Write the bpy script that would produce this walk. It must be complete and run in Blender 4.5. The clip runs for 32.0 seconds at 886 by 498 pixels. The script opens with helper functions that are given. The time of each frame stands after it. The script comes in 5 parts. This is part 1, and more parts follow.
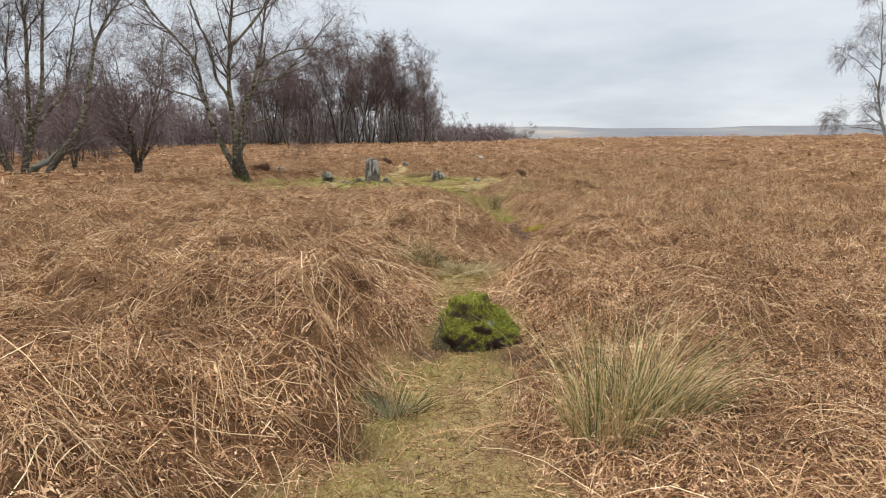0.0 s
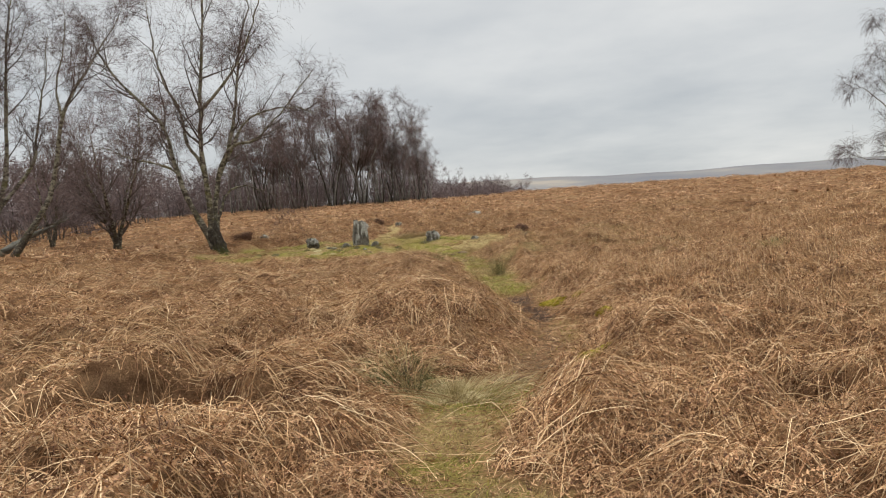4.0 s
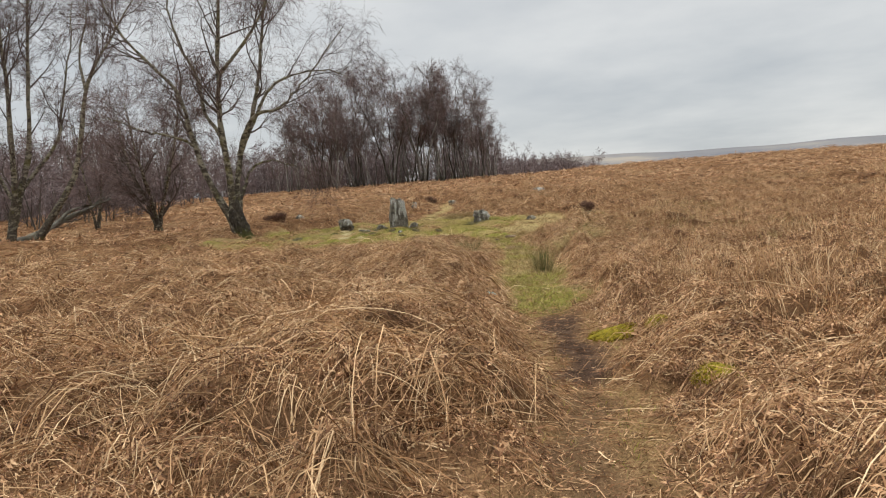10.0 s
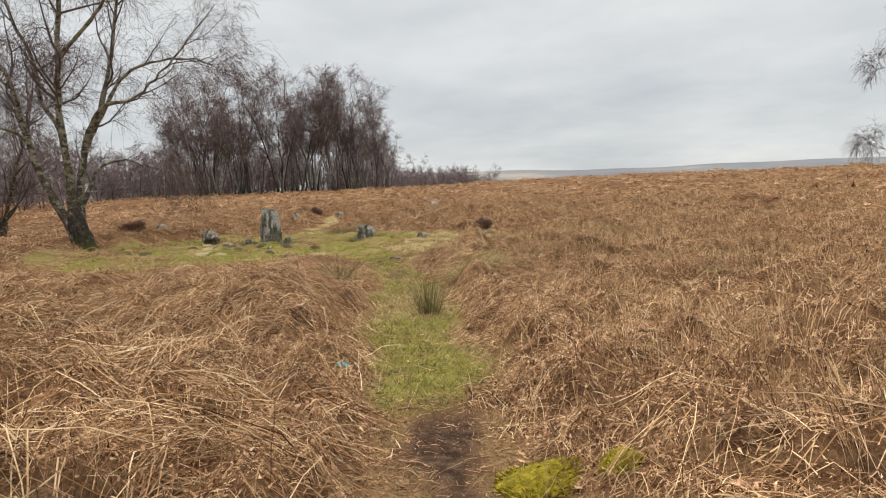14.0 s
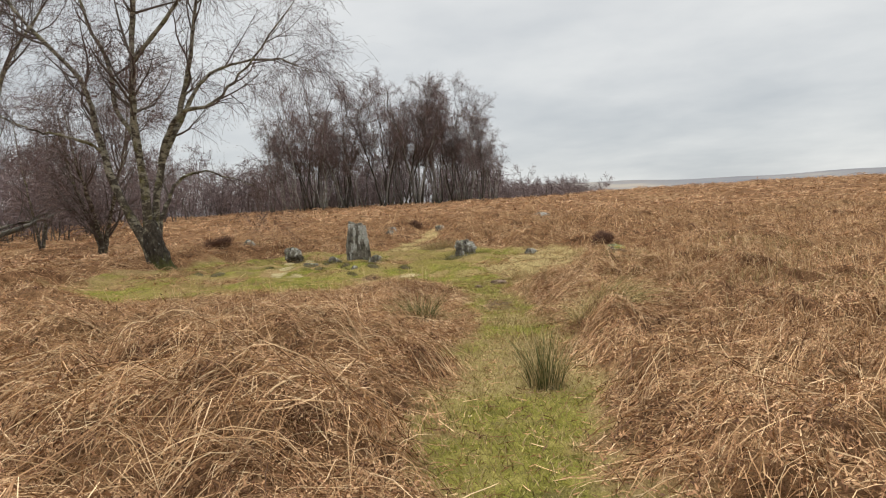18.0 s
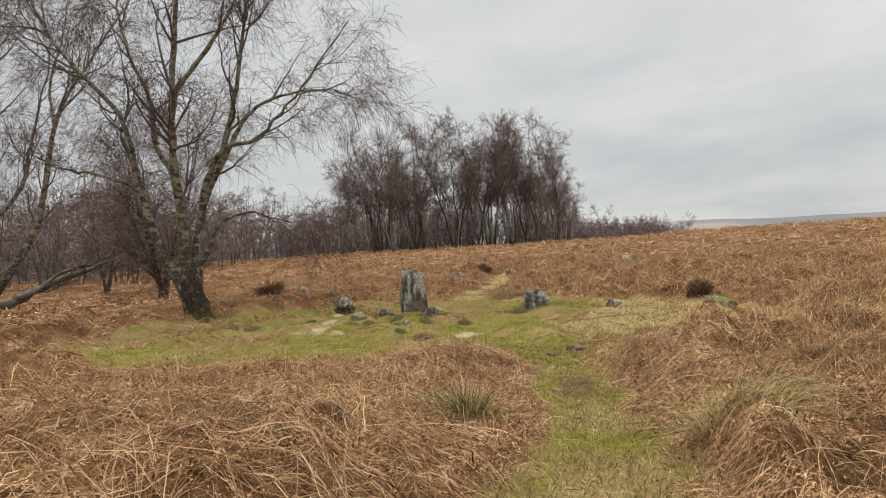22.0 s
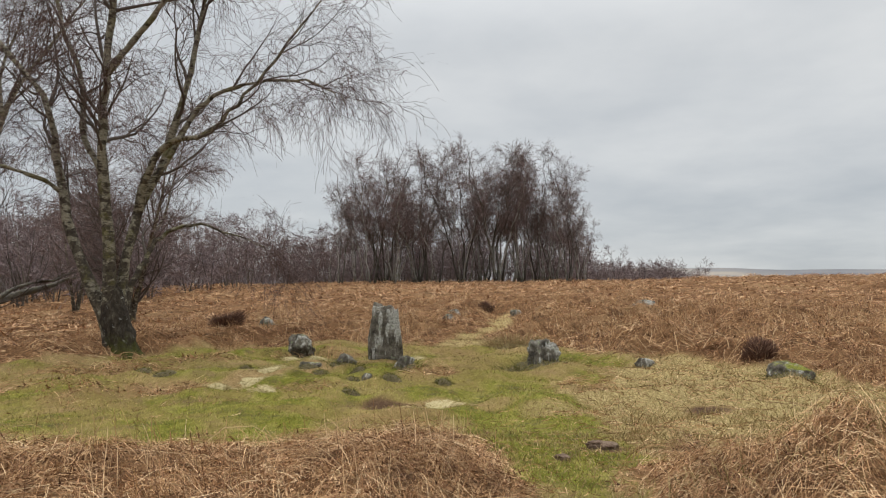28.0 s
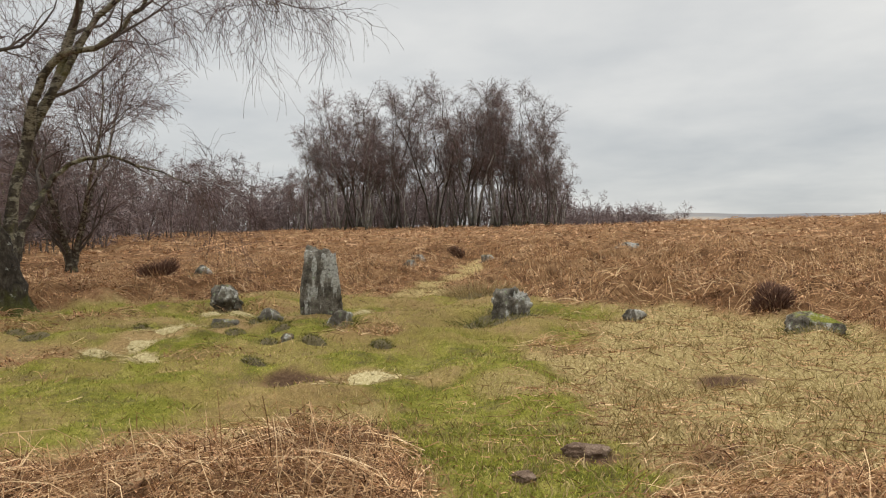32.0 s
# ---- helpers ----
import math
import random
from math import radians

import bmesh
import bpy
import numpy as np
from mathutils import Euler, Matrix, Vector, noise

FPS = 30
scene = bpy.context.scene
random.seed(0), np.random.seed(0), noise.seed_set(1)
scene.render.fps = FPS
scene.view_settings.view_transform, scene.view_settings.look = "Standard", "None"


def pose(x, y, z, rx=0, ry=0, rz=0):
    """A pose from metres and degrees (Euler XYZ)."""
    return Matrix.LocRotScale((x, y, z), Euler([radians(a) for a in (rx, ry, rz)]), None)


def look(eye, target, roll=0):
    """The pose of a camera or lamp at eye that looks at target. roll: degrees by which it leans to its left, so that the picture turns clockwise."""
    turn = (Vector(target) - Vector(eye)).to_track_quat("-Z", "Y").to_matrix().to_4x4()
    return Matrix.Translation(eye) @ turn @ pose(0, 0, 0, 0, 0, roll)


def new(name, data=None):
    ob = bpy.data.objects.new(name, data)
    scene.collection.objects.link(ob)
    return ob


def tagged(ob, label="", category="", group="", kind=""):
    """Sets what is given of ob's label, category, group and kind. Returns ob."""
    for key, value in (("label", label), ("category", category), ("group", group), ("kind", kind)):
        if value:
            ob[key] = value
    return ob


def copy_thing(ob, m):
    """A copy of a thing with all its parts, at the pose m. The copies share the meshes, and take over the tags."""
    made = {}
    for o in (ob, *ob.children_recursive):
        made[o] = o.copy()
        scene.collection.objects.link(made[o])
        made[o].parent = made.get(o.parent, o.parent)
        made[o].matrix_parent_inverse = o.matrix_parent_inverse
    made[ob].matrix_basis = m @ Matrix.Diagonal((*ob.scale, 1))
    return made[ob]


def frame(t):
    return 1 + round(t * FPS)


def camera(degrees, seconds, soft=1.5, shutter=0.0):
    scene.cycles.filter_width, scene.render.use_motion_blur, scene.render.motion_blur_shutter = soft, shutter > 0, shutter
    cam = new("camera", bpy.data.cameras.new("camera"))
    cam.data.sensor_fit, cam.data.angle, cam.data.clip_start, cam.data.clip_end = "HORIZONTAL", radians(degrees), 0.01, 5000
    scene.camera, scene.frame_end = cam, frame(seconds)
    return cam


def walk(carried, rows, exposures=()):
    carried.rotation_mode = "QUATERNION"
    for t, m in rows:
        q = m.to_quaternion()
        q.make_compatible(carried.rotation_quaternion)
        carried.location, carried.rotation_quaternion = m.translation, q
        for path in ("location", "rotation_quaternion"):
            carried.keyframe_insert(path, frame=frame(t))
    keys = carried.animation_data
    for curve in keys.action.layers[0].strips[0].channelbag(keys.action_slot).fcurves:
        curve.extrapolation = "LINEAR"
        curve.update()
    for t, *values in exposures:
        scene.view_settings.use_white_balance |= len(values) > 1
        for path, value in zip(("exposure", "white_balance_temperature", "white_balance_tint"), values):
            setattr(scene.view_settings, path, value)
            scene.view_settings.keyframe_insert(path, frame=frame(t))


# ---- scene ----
cam = camera(59.7, 32.0, soft=1.1)
METRES, EYE, TILT, LEAN, TURN = 28.3, 1.5, 0.0, 0.0, 0.0
ROWS = [
    (0.0, 0.0, 0.0, 0.0, -0.07, -6.51, 0.64),
    (0.5, 0.0033, 0.0176, 0.0022, -1.81, -6.05, -1.11),
    (1.0, 0.0057, 0.0353, 0.001, -0.61, -5.73, -0.77),
    (1.5, 0.0069, 0.053, 0.0039, 1.73, -4.01, 0.61),
    (2.0, 0.0047, 0.07, 0.004, 3.06, -1.79, 1.63),
    (2.5, 0.0033, 0.0836, 0.0053, 3.06, -0.57, 2.93),
    (3.0, 0.0027, 0.098, 0.0041, 1.48, -1.27, 4.03),
    (3.5, 0.0043, 0.1134, 0.0043, -0.77, -2.27, 3.89),
    (5.5, 0.0135, 0.1715, -0.0006, 3.84, -2.43, 3.55),
    (6.0, 0.0189, 0.1869, 0.0005, 4.84, -2.9, 3.56),
    (6.5, 0.0241, 0.2029, -0.0002, 5.42, -4.07, 3.69),
    (7.0, 0.0299, 0.216, 0.0026, 4.08, -5.58, 3.71),
    (7.5, 0.0363, 0.2311, 0.0005, 2.32, -5.68, 2.71),
    (8.0, 0.0418, 0.2481, -0.0003, 2.89, -5.26, 2.56),
    (8.5, 0.0423, 0.2653, 0.0003, 4.27, -4.52, 2.93),
    (9.0, 0.0412, 0.2814, -0.0008, 5.49, -4.43, 3.51),
    (9.5, 0.0405, 0.298, -0.0012, 5.42, -5.02, 4.44),
    (10.0, 0.0389, 0.3163, -0.0009, 5.08, -3.61, 4.24),
    (10.5, 0.0357, 0.333, 0.0001, 3.8, -2.71, 2.47),
    (11.0, 0.0356, 0.3478, -0.0002, -0.34, -4.13, 1.74),
    (11.5, 0.0379, 0.3611, -0.0006, -5.74, -6.01, 1.89),
    (12.0, 0.0404, 0.3786, -0.0011, -7.56, -6.33, 2.0),
    (12.5, 0.0414, 0.3954, 0.0014, -5.98, -5.64, 1.84),
    (13.0, 0.0429, 0.4132, 0.0006, -5.27, -4.17, 1.38),
    (13.5, 0.0457, 0.4292, 0.0021, -4.64, -3.19, 1.58),
    (14.0, 0.0486, 0.447, 0.0007, -2.58, -3.18, 2.5),
    (14.5, 0.0501, 0.4643, 0.0015, -0.62, -4.38, 3.09),
    (15.0, 0.0515, 0.4829, -0.0005, 1.11, -4.96, 3.14),
    (15.5, 0.0518, 0.4997, 0.0006, 2.4, -4.32, 2.71),
    (17.5, 0.05, 0.5723, 0.0002, 5.19, -2.19, 2.42),
    (18.0, 0.0502, 0.5888, 0.0003, 5.38, -1.87, 3.12),
    (18.5, 0.0496, 0.604, 0.0026, 6.36, -1.59, 3.22),
    (19.0, 0.0483, 0.6193, 0.0017, 7.56, -2.04, 2.11),
    (19.5, 0.0477, 0.6324, 0.0018, 7.93, -2.3, 1.33),
    (20.0, 0.0473, 0.6478, 0.0027, 8.33, -0.76, 0.99),
    (20.5, 0.0479, 0.6626, 0.005, 8.86, 1.42, 1.3),
    (21.0, 0.0467, 0.6774, 0.006, 9.09, 2.58, 2.33),
    (21.5, 0.0472, 0.6906, 0.0069, 9.31, 2.18, 3.36),
    (22.0, 0.0477, 0.7037, 0.0063, 10.97, 1.43, 3.13),
    (22.5, 0.0478, 0.7173, 0.0066, 13.48, 1.22, 2.62),
    (23.0, 0.0475, 0.7304, 0.0072, 14.4, 1.75, 2.15),
    (23.5, 0.0468, 0.7446, 0.0069, 13.42, 2.06, 1.14),
    (24.0, 0.0466, 0.7586, 0.0071, 12.21, 2.02, 0.23),
    (24.5, 0.047, 0.7732, 0.0058, 11.25, 1.32, 0.5),
    (26.5, 0.0415, 0.8317, 0.0061, 15.24, -1.17, 0.43),
    (27.0, 0.0397, 0.8475, 0.0066, 14.27, 1.07, -0.99),
    (27.5, 0.0376, 0.8629, 0.0072, 13.02, 3.04, -0.55),
    (28.0, 0.0354, 0.877, 0.008, 11.62, 4.02, 0.17),
    (28.5, 0.0329, 0.8898, 0.0078, 10.26, 3.98, 0.57),
    (29.0, 0.0311, 0.9029, 0.0081, 9.11, 3.44, 0.89),
    (29.5, 0.0302, 0.9156, 0.0078, 8.51, 2.88, 1.08),
    (30.0, 0.0296, 0.9303, 0.007, 8.48, 2.27, 1.29),
    (30.5, 0.0308, 0.9449, 0.0067, 8.87, 1.86, 1.36),
    (31.0, 0.0329, 0.9601, 0.004, 9.43, 1.11, 1.12),
    (31.5, 0.0339, 0.9736, 0.0041, 9.87, 0.49, 1.01),
    (32.0, 0.0337, 0.9875, 0.0043, 10.08, 0.12, 0.77),
]
EXPOSE = [(0, 0.24, 6150, 10), (2, 0.13, 6450, 10), (3.5, 0.02, 6500, 10), (6, 0.06, 6500, 10), (8, 0.1, 6500, 10), (9, 0.06, 6500, 10), (11, 0.02, 6450, 10), (12, 0.06, 6450, 10), (13, 0.12, 6500, 10), (15, 0.13, 6500, 10), (18, 0.11, 6500, 10), (19, 0.08, 6500, 10), (20, 0.2, 6550, 10), (21, 0.08, 6550, 10), (22, 0.02, 6650, 10), (23, 0.08, 6700, 10), (25, 0.0, 6700, 10), (27, 0.08, 6500, 10), (28, -0.06, 6400, 10), (30, -0.06, 6650, 10), (32, 0.04, 6650, 10)]
walk(cam, [(t, pose(0, 0, EYE, TILT, LEAN, TURN) @ pose(METRES * x, METRES * y, METRES * z, 90 + pitch, roll, yaw)) for t, x, y, z, yaw, pitch, roll in ROWS], EXPOSE)

# ---- world, sun ----
SUN_AZ, SUN_EL = 290.0, 55.0
world = bpy.data.worlds.new("overcast_sky")
scene.world = world
world.use_nodes = True
wn, wl = world.node_tree.nodes, world.node_tree.links
wn.clear()


def wnode(kind, **values):
    n = wn.new(kind)
    for k, v in values.items():
        n.inputs[k].default_value = v
    return n


sky = wnode("ShaderNodeTexSky")
sky.sky_type, sky.sun_disc = "NISHITA", False
sky.sun_elevation, sky.sun_rotation = radians(SUN_EL), radians(SUN_AZ)
coord = wnode("ShaderNodeTexCoord")
split = wnode("ShaderNodeSeparateXYZ")
wl.new(coord.outputs["Generated"], split.inputs[0])
lift = wn.new("ShaderNodeMath")
lift.operation = "MAXIMUM"
lift.inputs[1].default_value = 0.0
wl.new(split.outputs[2], lift.inputs[0])
lift2 = wn.new("ShaderNodeMath")
lift2.operation = "ADD"
lift2.inputs[1].default_value = 0.16
wl.new(lift.outputs[0], lift2.inputs[0])
flat = wn.new("ShaderNodeVectorMath")
flat.operation = "DIVIDE"
wl.new(coord.outputs["Generated"], flat.inputs[0])
wl.new(lift2.outputs[0], flat.inputs[1])
cloud_a = wnode("ShaderNodeTexNoise", Scale=0.55, Detail=5.0, Roughness=0.52)
cloud_b = wnode("ShaderNodeTexNoise", Scale=1.7, Detail=6.0, Roughness=0.55)
wl.new(flat.outputs[0], cloud_a.inputs["Vector"])
wl.new(flat.outputs[0], cloud_b.inputs["Vector"])
both = wn.new("ShaderNodeMix")
both.inputs[0].default_value = 0.35
wl.new(cloud_a.outputs[0], both.inputs[2])
wl.new(cloud_b.outputs[0], both.inputs[3])
ramp = wn.new("ShaderNodeValToRGB")
ramp.color_ramp.elements[0].position, ramp.color_ramp.elements[0].color = 0.36, (5.08, 5.37, 5.6, 1)
ramp.color_ramp.elements[1].position, ramp.color_ramp.elements[1].color = 0.66, (7.9, 7.95, 7.8, 1)
wl.new(both.outputs[0], ramp.inputs[0])
veil = wn.new("ShaderNodeMix")
veil.data_type = "RGBA"
veil.inputs[0].default_value = 0.10
wl.new(ramp.outputs[0], veil.inputs[6])
wl.new(sky.outputs[0], veil.inputs[7])
# an overcast sky is brighter overhead than at the horizon
zenith = wn.new("ShaderNodeMapRange")
zenith.interpolation_type = "SMOOTHSTEP"
zenith.inputs[1].default_value, zenith.inputs[2].default_value, zenith.inputs[3].default_value, zenith.inputs[4].default_value = 0.30, 0.95, 1.0, 4.4
wl.new(split.outputs[2], zenith.inputs[0])
gain = wn.new("ShaderNodeVectorMath")
gain.operation = "MULTIPLY"
wl.new(veil.outputs[2], gain.inputs[0])
wl.new(zenith.outputs[0], gain.inputs[1])
back = wnode("ShaderNodeBackground", Strength=0.1)
wl.new(gain.outputs[0], back.inputs[0])
wl.new(back.outputs[0], wn.new("ShaderNodeOutputWorld").inputs[0])

sun = new("sun", bpy.data.lights.new("sun", "SUN"))
sun.data.energy, sun.data.angle, sun.data.color = 1.5, radians(20), (1.0, 0.96, 0.9)
sun_way = Vector((math.sin(radians(SUN_AZ)) * math.cos(radians(SUN_EL)), math.cos(radians(SUN_AZ)) * math.cos(radians(SUN_EL)), math.sin(radians(SUN_EL))))
sun.matrix_world = look(sun_way * 50, (0, 0, 0))


# ---- materials ----
class Mat:
    """A node material built up step by step."""

    def __init__(self, name, rough=0.9, spec=0.25):
        self.m = bpy.data.materials.new(name)
        self.m.use_nodes = True
        self.n, self.l = self.m.node_tree.nodes, self.m.node_tree.links
        self.b = self.n["Principled BSDF"]
        self.b.inputs["Roughness"].default_value = rough
        self.b.inputs["Specular IOR Level"].default_value = spec
        self.tc = self.n.new("ShaderNodeTexCoord")

    def noise(self, scale, detail=4.0, rough=0.55, stretch=(1, 1, 1), turn=(0, 0, 0), space="Object"):
        mp = self.n.new("ShaderNodeMapping")
        mp.inputs["Scale"].default_value = stretch
        mp.inputs["Rotation"].default_value = [radians(a) for a in turn]
        self.l.new(self.tc.outputs[space], mp.inputs[0])
        t = self.n.new("ShaderNodeTexNoise")
        t.inputs["Scale"].default_value, t.inputs["Detail"].default_value, t.inputs["Roughness"].default_value = scale, detail, rough
        self.l.new(mp.outputs[0], t.inputs["Vector"])
        return t.outputs[0]

    def ramp(self, fac, stops):
        r = self.n.new("ShaderNodeValToRGB")
        e = r.color_ramp.elements
        while len(e) < len(stops):
            e.new(0.5)
        for k, (p, c) in zip(e, stops):
            k.position, k.color = p, (*c, 1) if len(c) == 3 else c
        self.l.new(fac, r.inputs[0])
        return r.outputs[0]

    def level(self, fac, lo, hi):
        r = self.n.new("ShaderNodeMapRange")
        r.inputs[1].default_value, r.inputs[2].default_value = lo, hi
        self.l.new(fac, r.inputs[0])
        return r.outputs[0]

    def mix(self, fac, a, b, how="MIX"):
        x = self.n.new("ShaderNodeMix")
        x.data_type, x.blend_type = "RGBA", how
        for s, v in ((0, fac), (6, a), (7, b)):
            if isinstance(v, (int, float)):
                x.inputs[s].default_value = v
            elif isinstance(v, tuple):
                x.inputs[s].default_value = (*v, 1)
            else:
                self.l.new(v, x.inputs[s])
        return x.outputs[2]

    def math(self, op, a, b=0.0):
        x = self.n.new("ShaderNodeMath")
        x.operation = op
        for s, v in ((0, a), (1, b)):
            if isinstance(v, (int, float)):
                x.inputs[s].default_value = v
            else:
                self.l.new(v, x.inputs[s])
        return x.outputs[0]

    def island(self):
        return self.n.new("ShaderNodeNewGeometry").outputs["Random Per Island"]

    def chance(self):
        return self.n.new("ShaderNodeObjectInfo").outputs["Random"]

    def height(self):
        s = self.n.new("ShaderNodeSeparateXYZ")
        self.l.new(self.tc.outputs["Object"], s.inputs[0])
        return s.outputs[2]

    def up(self):
        s = self.n.new("ShaderNodeSeparateXYZ")
        self.l.new(self.n.new("ShaderNodeNewGeometry").outputs["Normal"], s.inputs[0])
        return s.outputs[2]

    def attr(self, name):
        a = self.n.new("ShaderNodeAttribute")
        a.attribute_name = name
        return a.outputs["Fac"]

    def bump(self, fac, strength=0.5, distance=0.02):
        b = self.n.new("ShaderNodeBump")
        b.inputs["Strength"].default_value, b.inputs["Distance"].default_value = strength, distance
        self.l.new(fac, b.inputs["Height"])
        self.l.new(b.outputs[0], self.b.inputs["Normal"])
        return self

    def done(self, colour):
        self.l.new(colour, self.b.inputs["Base Color"])
        return self.m


def strand_mat(name, stops, patch=0.35, rough=0.75, scale=0.5, hollow_shade=0.0):
    """Stems and blades: each one takes its own tone, and whole patches drift lighter or darker."""
    k = Mat(name, rough, 0.15)
    c = k.ramp(k.island(), stops)
    c = k.mix(k.level(k.noise(scale, 3), 0.35, 0.7), c, k.mix(1.0, c, (1 - patch, 1 - patch * 1.1, 1 - patch * 1.2), "MULTIPLY"))
    c = k.mix(k.level(k.noise(40, 2), 0.45, 0.75), c, k.mix(1.0, c, (0.72, 0.68, 0.64), "MULTIPLY"))
    # dark noise patches put the shade of hollows between clumps into the colour
    if hollow_shade:
        c = k.mix(k.level(k.noise(1.9, 4, 0.6), 0.52, 0.66), c, k.mix(1.0, c, (1 - hollow_shade, 1 - hollow_shade * 1.08, 1 - hollow_shade * 1.12), "MULTIPLY"))
    return k.done(c)


M_STEM = strand_mat("dry_bracken_stem", [(0.0, (0.12, 0.056, 0.026)), (0.33, (0.42, 0.234, 0.112)), (0.7, (0.67, 0.435, 0.228)), (1.0, (0.87, 0.66, 0.40))], 0.34, hollow_shade=0.42)
M_LITTER = strand_mat("dead_bracken_frond", [(0.0, (0.07, 0.032, 0.017)), (0.33, (0.28, 0.140, 0.069)), (0.68, (0.54, 0.308, 0.158)), (1.0, (0.75, 0.505, 0.28))], 0.38, hollow_shade=0.48)
M_FAR = strand_mat("bracken_clump", [(0.0, (0.16, 0.079, 0.042)), (0.35, (0.45, 0.246, 0.127)), (0.75, (0.66, 0.405, 0.218)), (1.0, (0.86, 0.62, 0.37))], 0.40, scale=0.3, hollow_shade=0.5)
def turf_mat():
    """Short turf: blades vary one by one, and patches run from moss green to yellow, brown and dark."""
    k = Mat("short_grass", 0.8, 0.25)
    c = k.ramp(k.island(), [(0.0, (0.10, 0.105, 0.015)), (0.4, (0.23, 0.222, 0.033)), (0.75, (0.34, 0.302, 0.058)), (1.0, (0.47, 0.39, 0.145))])
    c = k.mix(k.math("MULTIPLY", k.level(k.noise(1.1, 6, 0.7), 0.5, 0.64), 0.7), c, k.ramp(k.island(), [(0.0, (0.17, 0.11, 0.04)), (0.6, (0.34, 0.25, 0.095)), (1.0, (0.52, 0.41, 0.19))]))
    c = k.mix(k.level(k.noise(3.2, 6, 0.75), 0.50, 0.66), c, k.mix(1.0, c, (0.5, 0.5, 0.47), "MULTIPLY"))
    c = k.mix(k.math("MULTIPLY", k.level(k.noise(0.7, 5, 0.7, (1, 1, 1)), 0.55, 0.42), 0.5), c, k.mix(1.0, c, (1.2, 1.25, 0.9), "MULTIPLY"))
    return k.done(c)


M_GRASS = turf_mat()
M_TURF = strand_mat("dark_heath_tuft", [(0.0, (0.06, 0.06, 0.016)), (0.5, (0.15, 0.143, 0.03)), (0.85, (0.26, 0.23, 0.06)), (1.0, (0.40, 0.32, 0.13))], 0.2)
M_STRAW = strand_mat("bleached_grass", [(0.0, (0.17, 0.128, 0.045)), (0.4, (0.32, 0.236, 0.10)), (1.0, (0.53, 0.41, 0.205))], 0.40, scale=1.6)
M_PALE = strand_mat("pale_mat_grass", [(0.0, (0.26, 0.195, 0.08)), (0.5, (0.46, 0.365, 0.18)), (1.0, (0.66, 0.545, 0.31))], 0.25, scale=3.0)
M_RUSH = strand_mat("rush_blade", [(0.0, (0.05, 0.062, 0.017)), (0.35, (0.11, 0.118, 0.036)), (0.5, (0.23, 0.195, 0.078)), (0.7, (0.48, 0.355, 0.165)), (1.0, (0.64, 0.50, 0.27))], 0.1)
M_RUSH_STRAW = strand_mat("straw_tussock", [(0.0, (0.075, 0.10, 0.025)), (0.22, (0.16, 0.17, 0.05)), (0.36, (0.40, 0.30, 0.12)), (0.7, (0.58, 0.44, 0.20)), (1.0, (0.74, 0.59, 0.33))], 0.1)
M_MOSS = strand_mat("moss_tuft", [(0.0, (0.09, 0.066, 0.006)), (0.5, (0.24, 0.18, 0.012)), (1.0, (0.44, 0.34, 0.03))], 0.5, 0.9, scale=5.0)
M_HEATHER = strand_mat("heather_twig", [(0.0, (0.045, 0.023, 0.016)), (0.6, (0.135, 0.070, 0.046)), (1.0, (0.25, 0.14, 0.09))], 0.2)


def ground_mat():
    k = Mat("moor_ground", 1.0, 0.03)
    far = k.ramp(k.noise(0.25, 5), [(0.3, (0.29, 0.160, 0.080)), (0.5, (0.42, 0.25, 0.127)), (0.72, (0.55, 0.365, 0.195))])
    fib = k.noise(14, 6, 0.7, (1, 0.35, 1))
    brown = k.mix(k.level(fib, 0.3, 0.72), k.mix(1.0, far, (0.42, 0.38, 0.35), "MULTIPLY"), far)
    # two dark noise layers under bracken: shade of gaps and hollows painted into the brown
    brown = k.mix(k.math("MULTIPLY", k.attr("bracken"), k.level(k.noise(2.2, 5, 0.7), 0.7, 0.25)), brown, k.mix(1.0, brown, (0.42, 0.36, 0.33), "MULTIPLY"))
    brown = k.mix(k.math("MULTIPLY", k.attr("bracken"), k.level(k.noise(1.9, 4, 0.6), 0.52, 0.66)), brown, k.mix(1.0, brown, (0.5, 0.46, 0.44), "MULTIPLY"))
    green = k.ramp(k.noise(3.0, 6, 0.65), [(0.3, (0.13, 0.135, 0.022)), (0.5, (0.26, 0.255, 0.042)), (0.68, (0.43, 0.37, 0.11))])
    green = k.mix(k.level(k.noise(45, 4, 0.7), 0.3, 0.7), k.mix(1.0, green, (0.5, 0.5, 0.5), "MULTIPLY"), green)
    green = k.mix(k.level(k.noise(1.7, 6, 0.75), 0.52, 0.68), green, k.mix(k.noise(20, 3), (0.075, 0.07, 0.03), (0.17, 0.125, 0.06)))
    straw = k.ramp(k.noise(30, 5, 0.7, (1, 0.5, 1)), [(0.3, (0.20, 0.145, 0.055)), (0.5, (0.38, 0.29, 0.125)), (0.7, (0.56, 0.455, 0.235))])
    # near-black brown, for the muddy path and for shade painted into hollows
    mud_and_shade = k.ramp(k.noise(9, 6, 0.65), [(0.3, (0.034, 0.020, 0.013)), (0.5, (0.082, 0.049, 0.031)), (0.7, (0.17, 0.108, 0.068))])
    c = k.mix(k.attr("straw"), brown, straw)
    c = k.mix(k.attr("green"), c, green)
    c = k.mix(k.attr("mud_and_shade"), c, mud_and_shade)
    crumb = k.noise(75, 4, 0.75, (1, 0.5, 1))
    c = k.mix(k.level(crumb, 0.38, 0.62), k.mix(1.0, c, (0.5, 0.47, 0.45), "MULTIPLY"), c)
    k.bump(k.math("ADD", fib, crumb), 0.8, 0.03)
    return k.done(c)


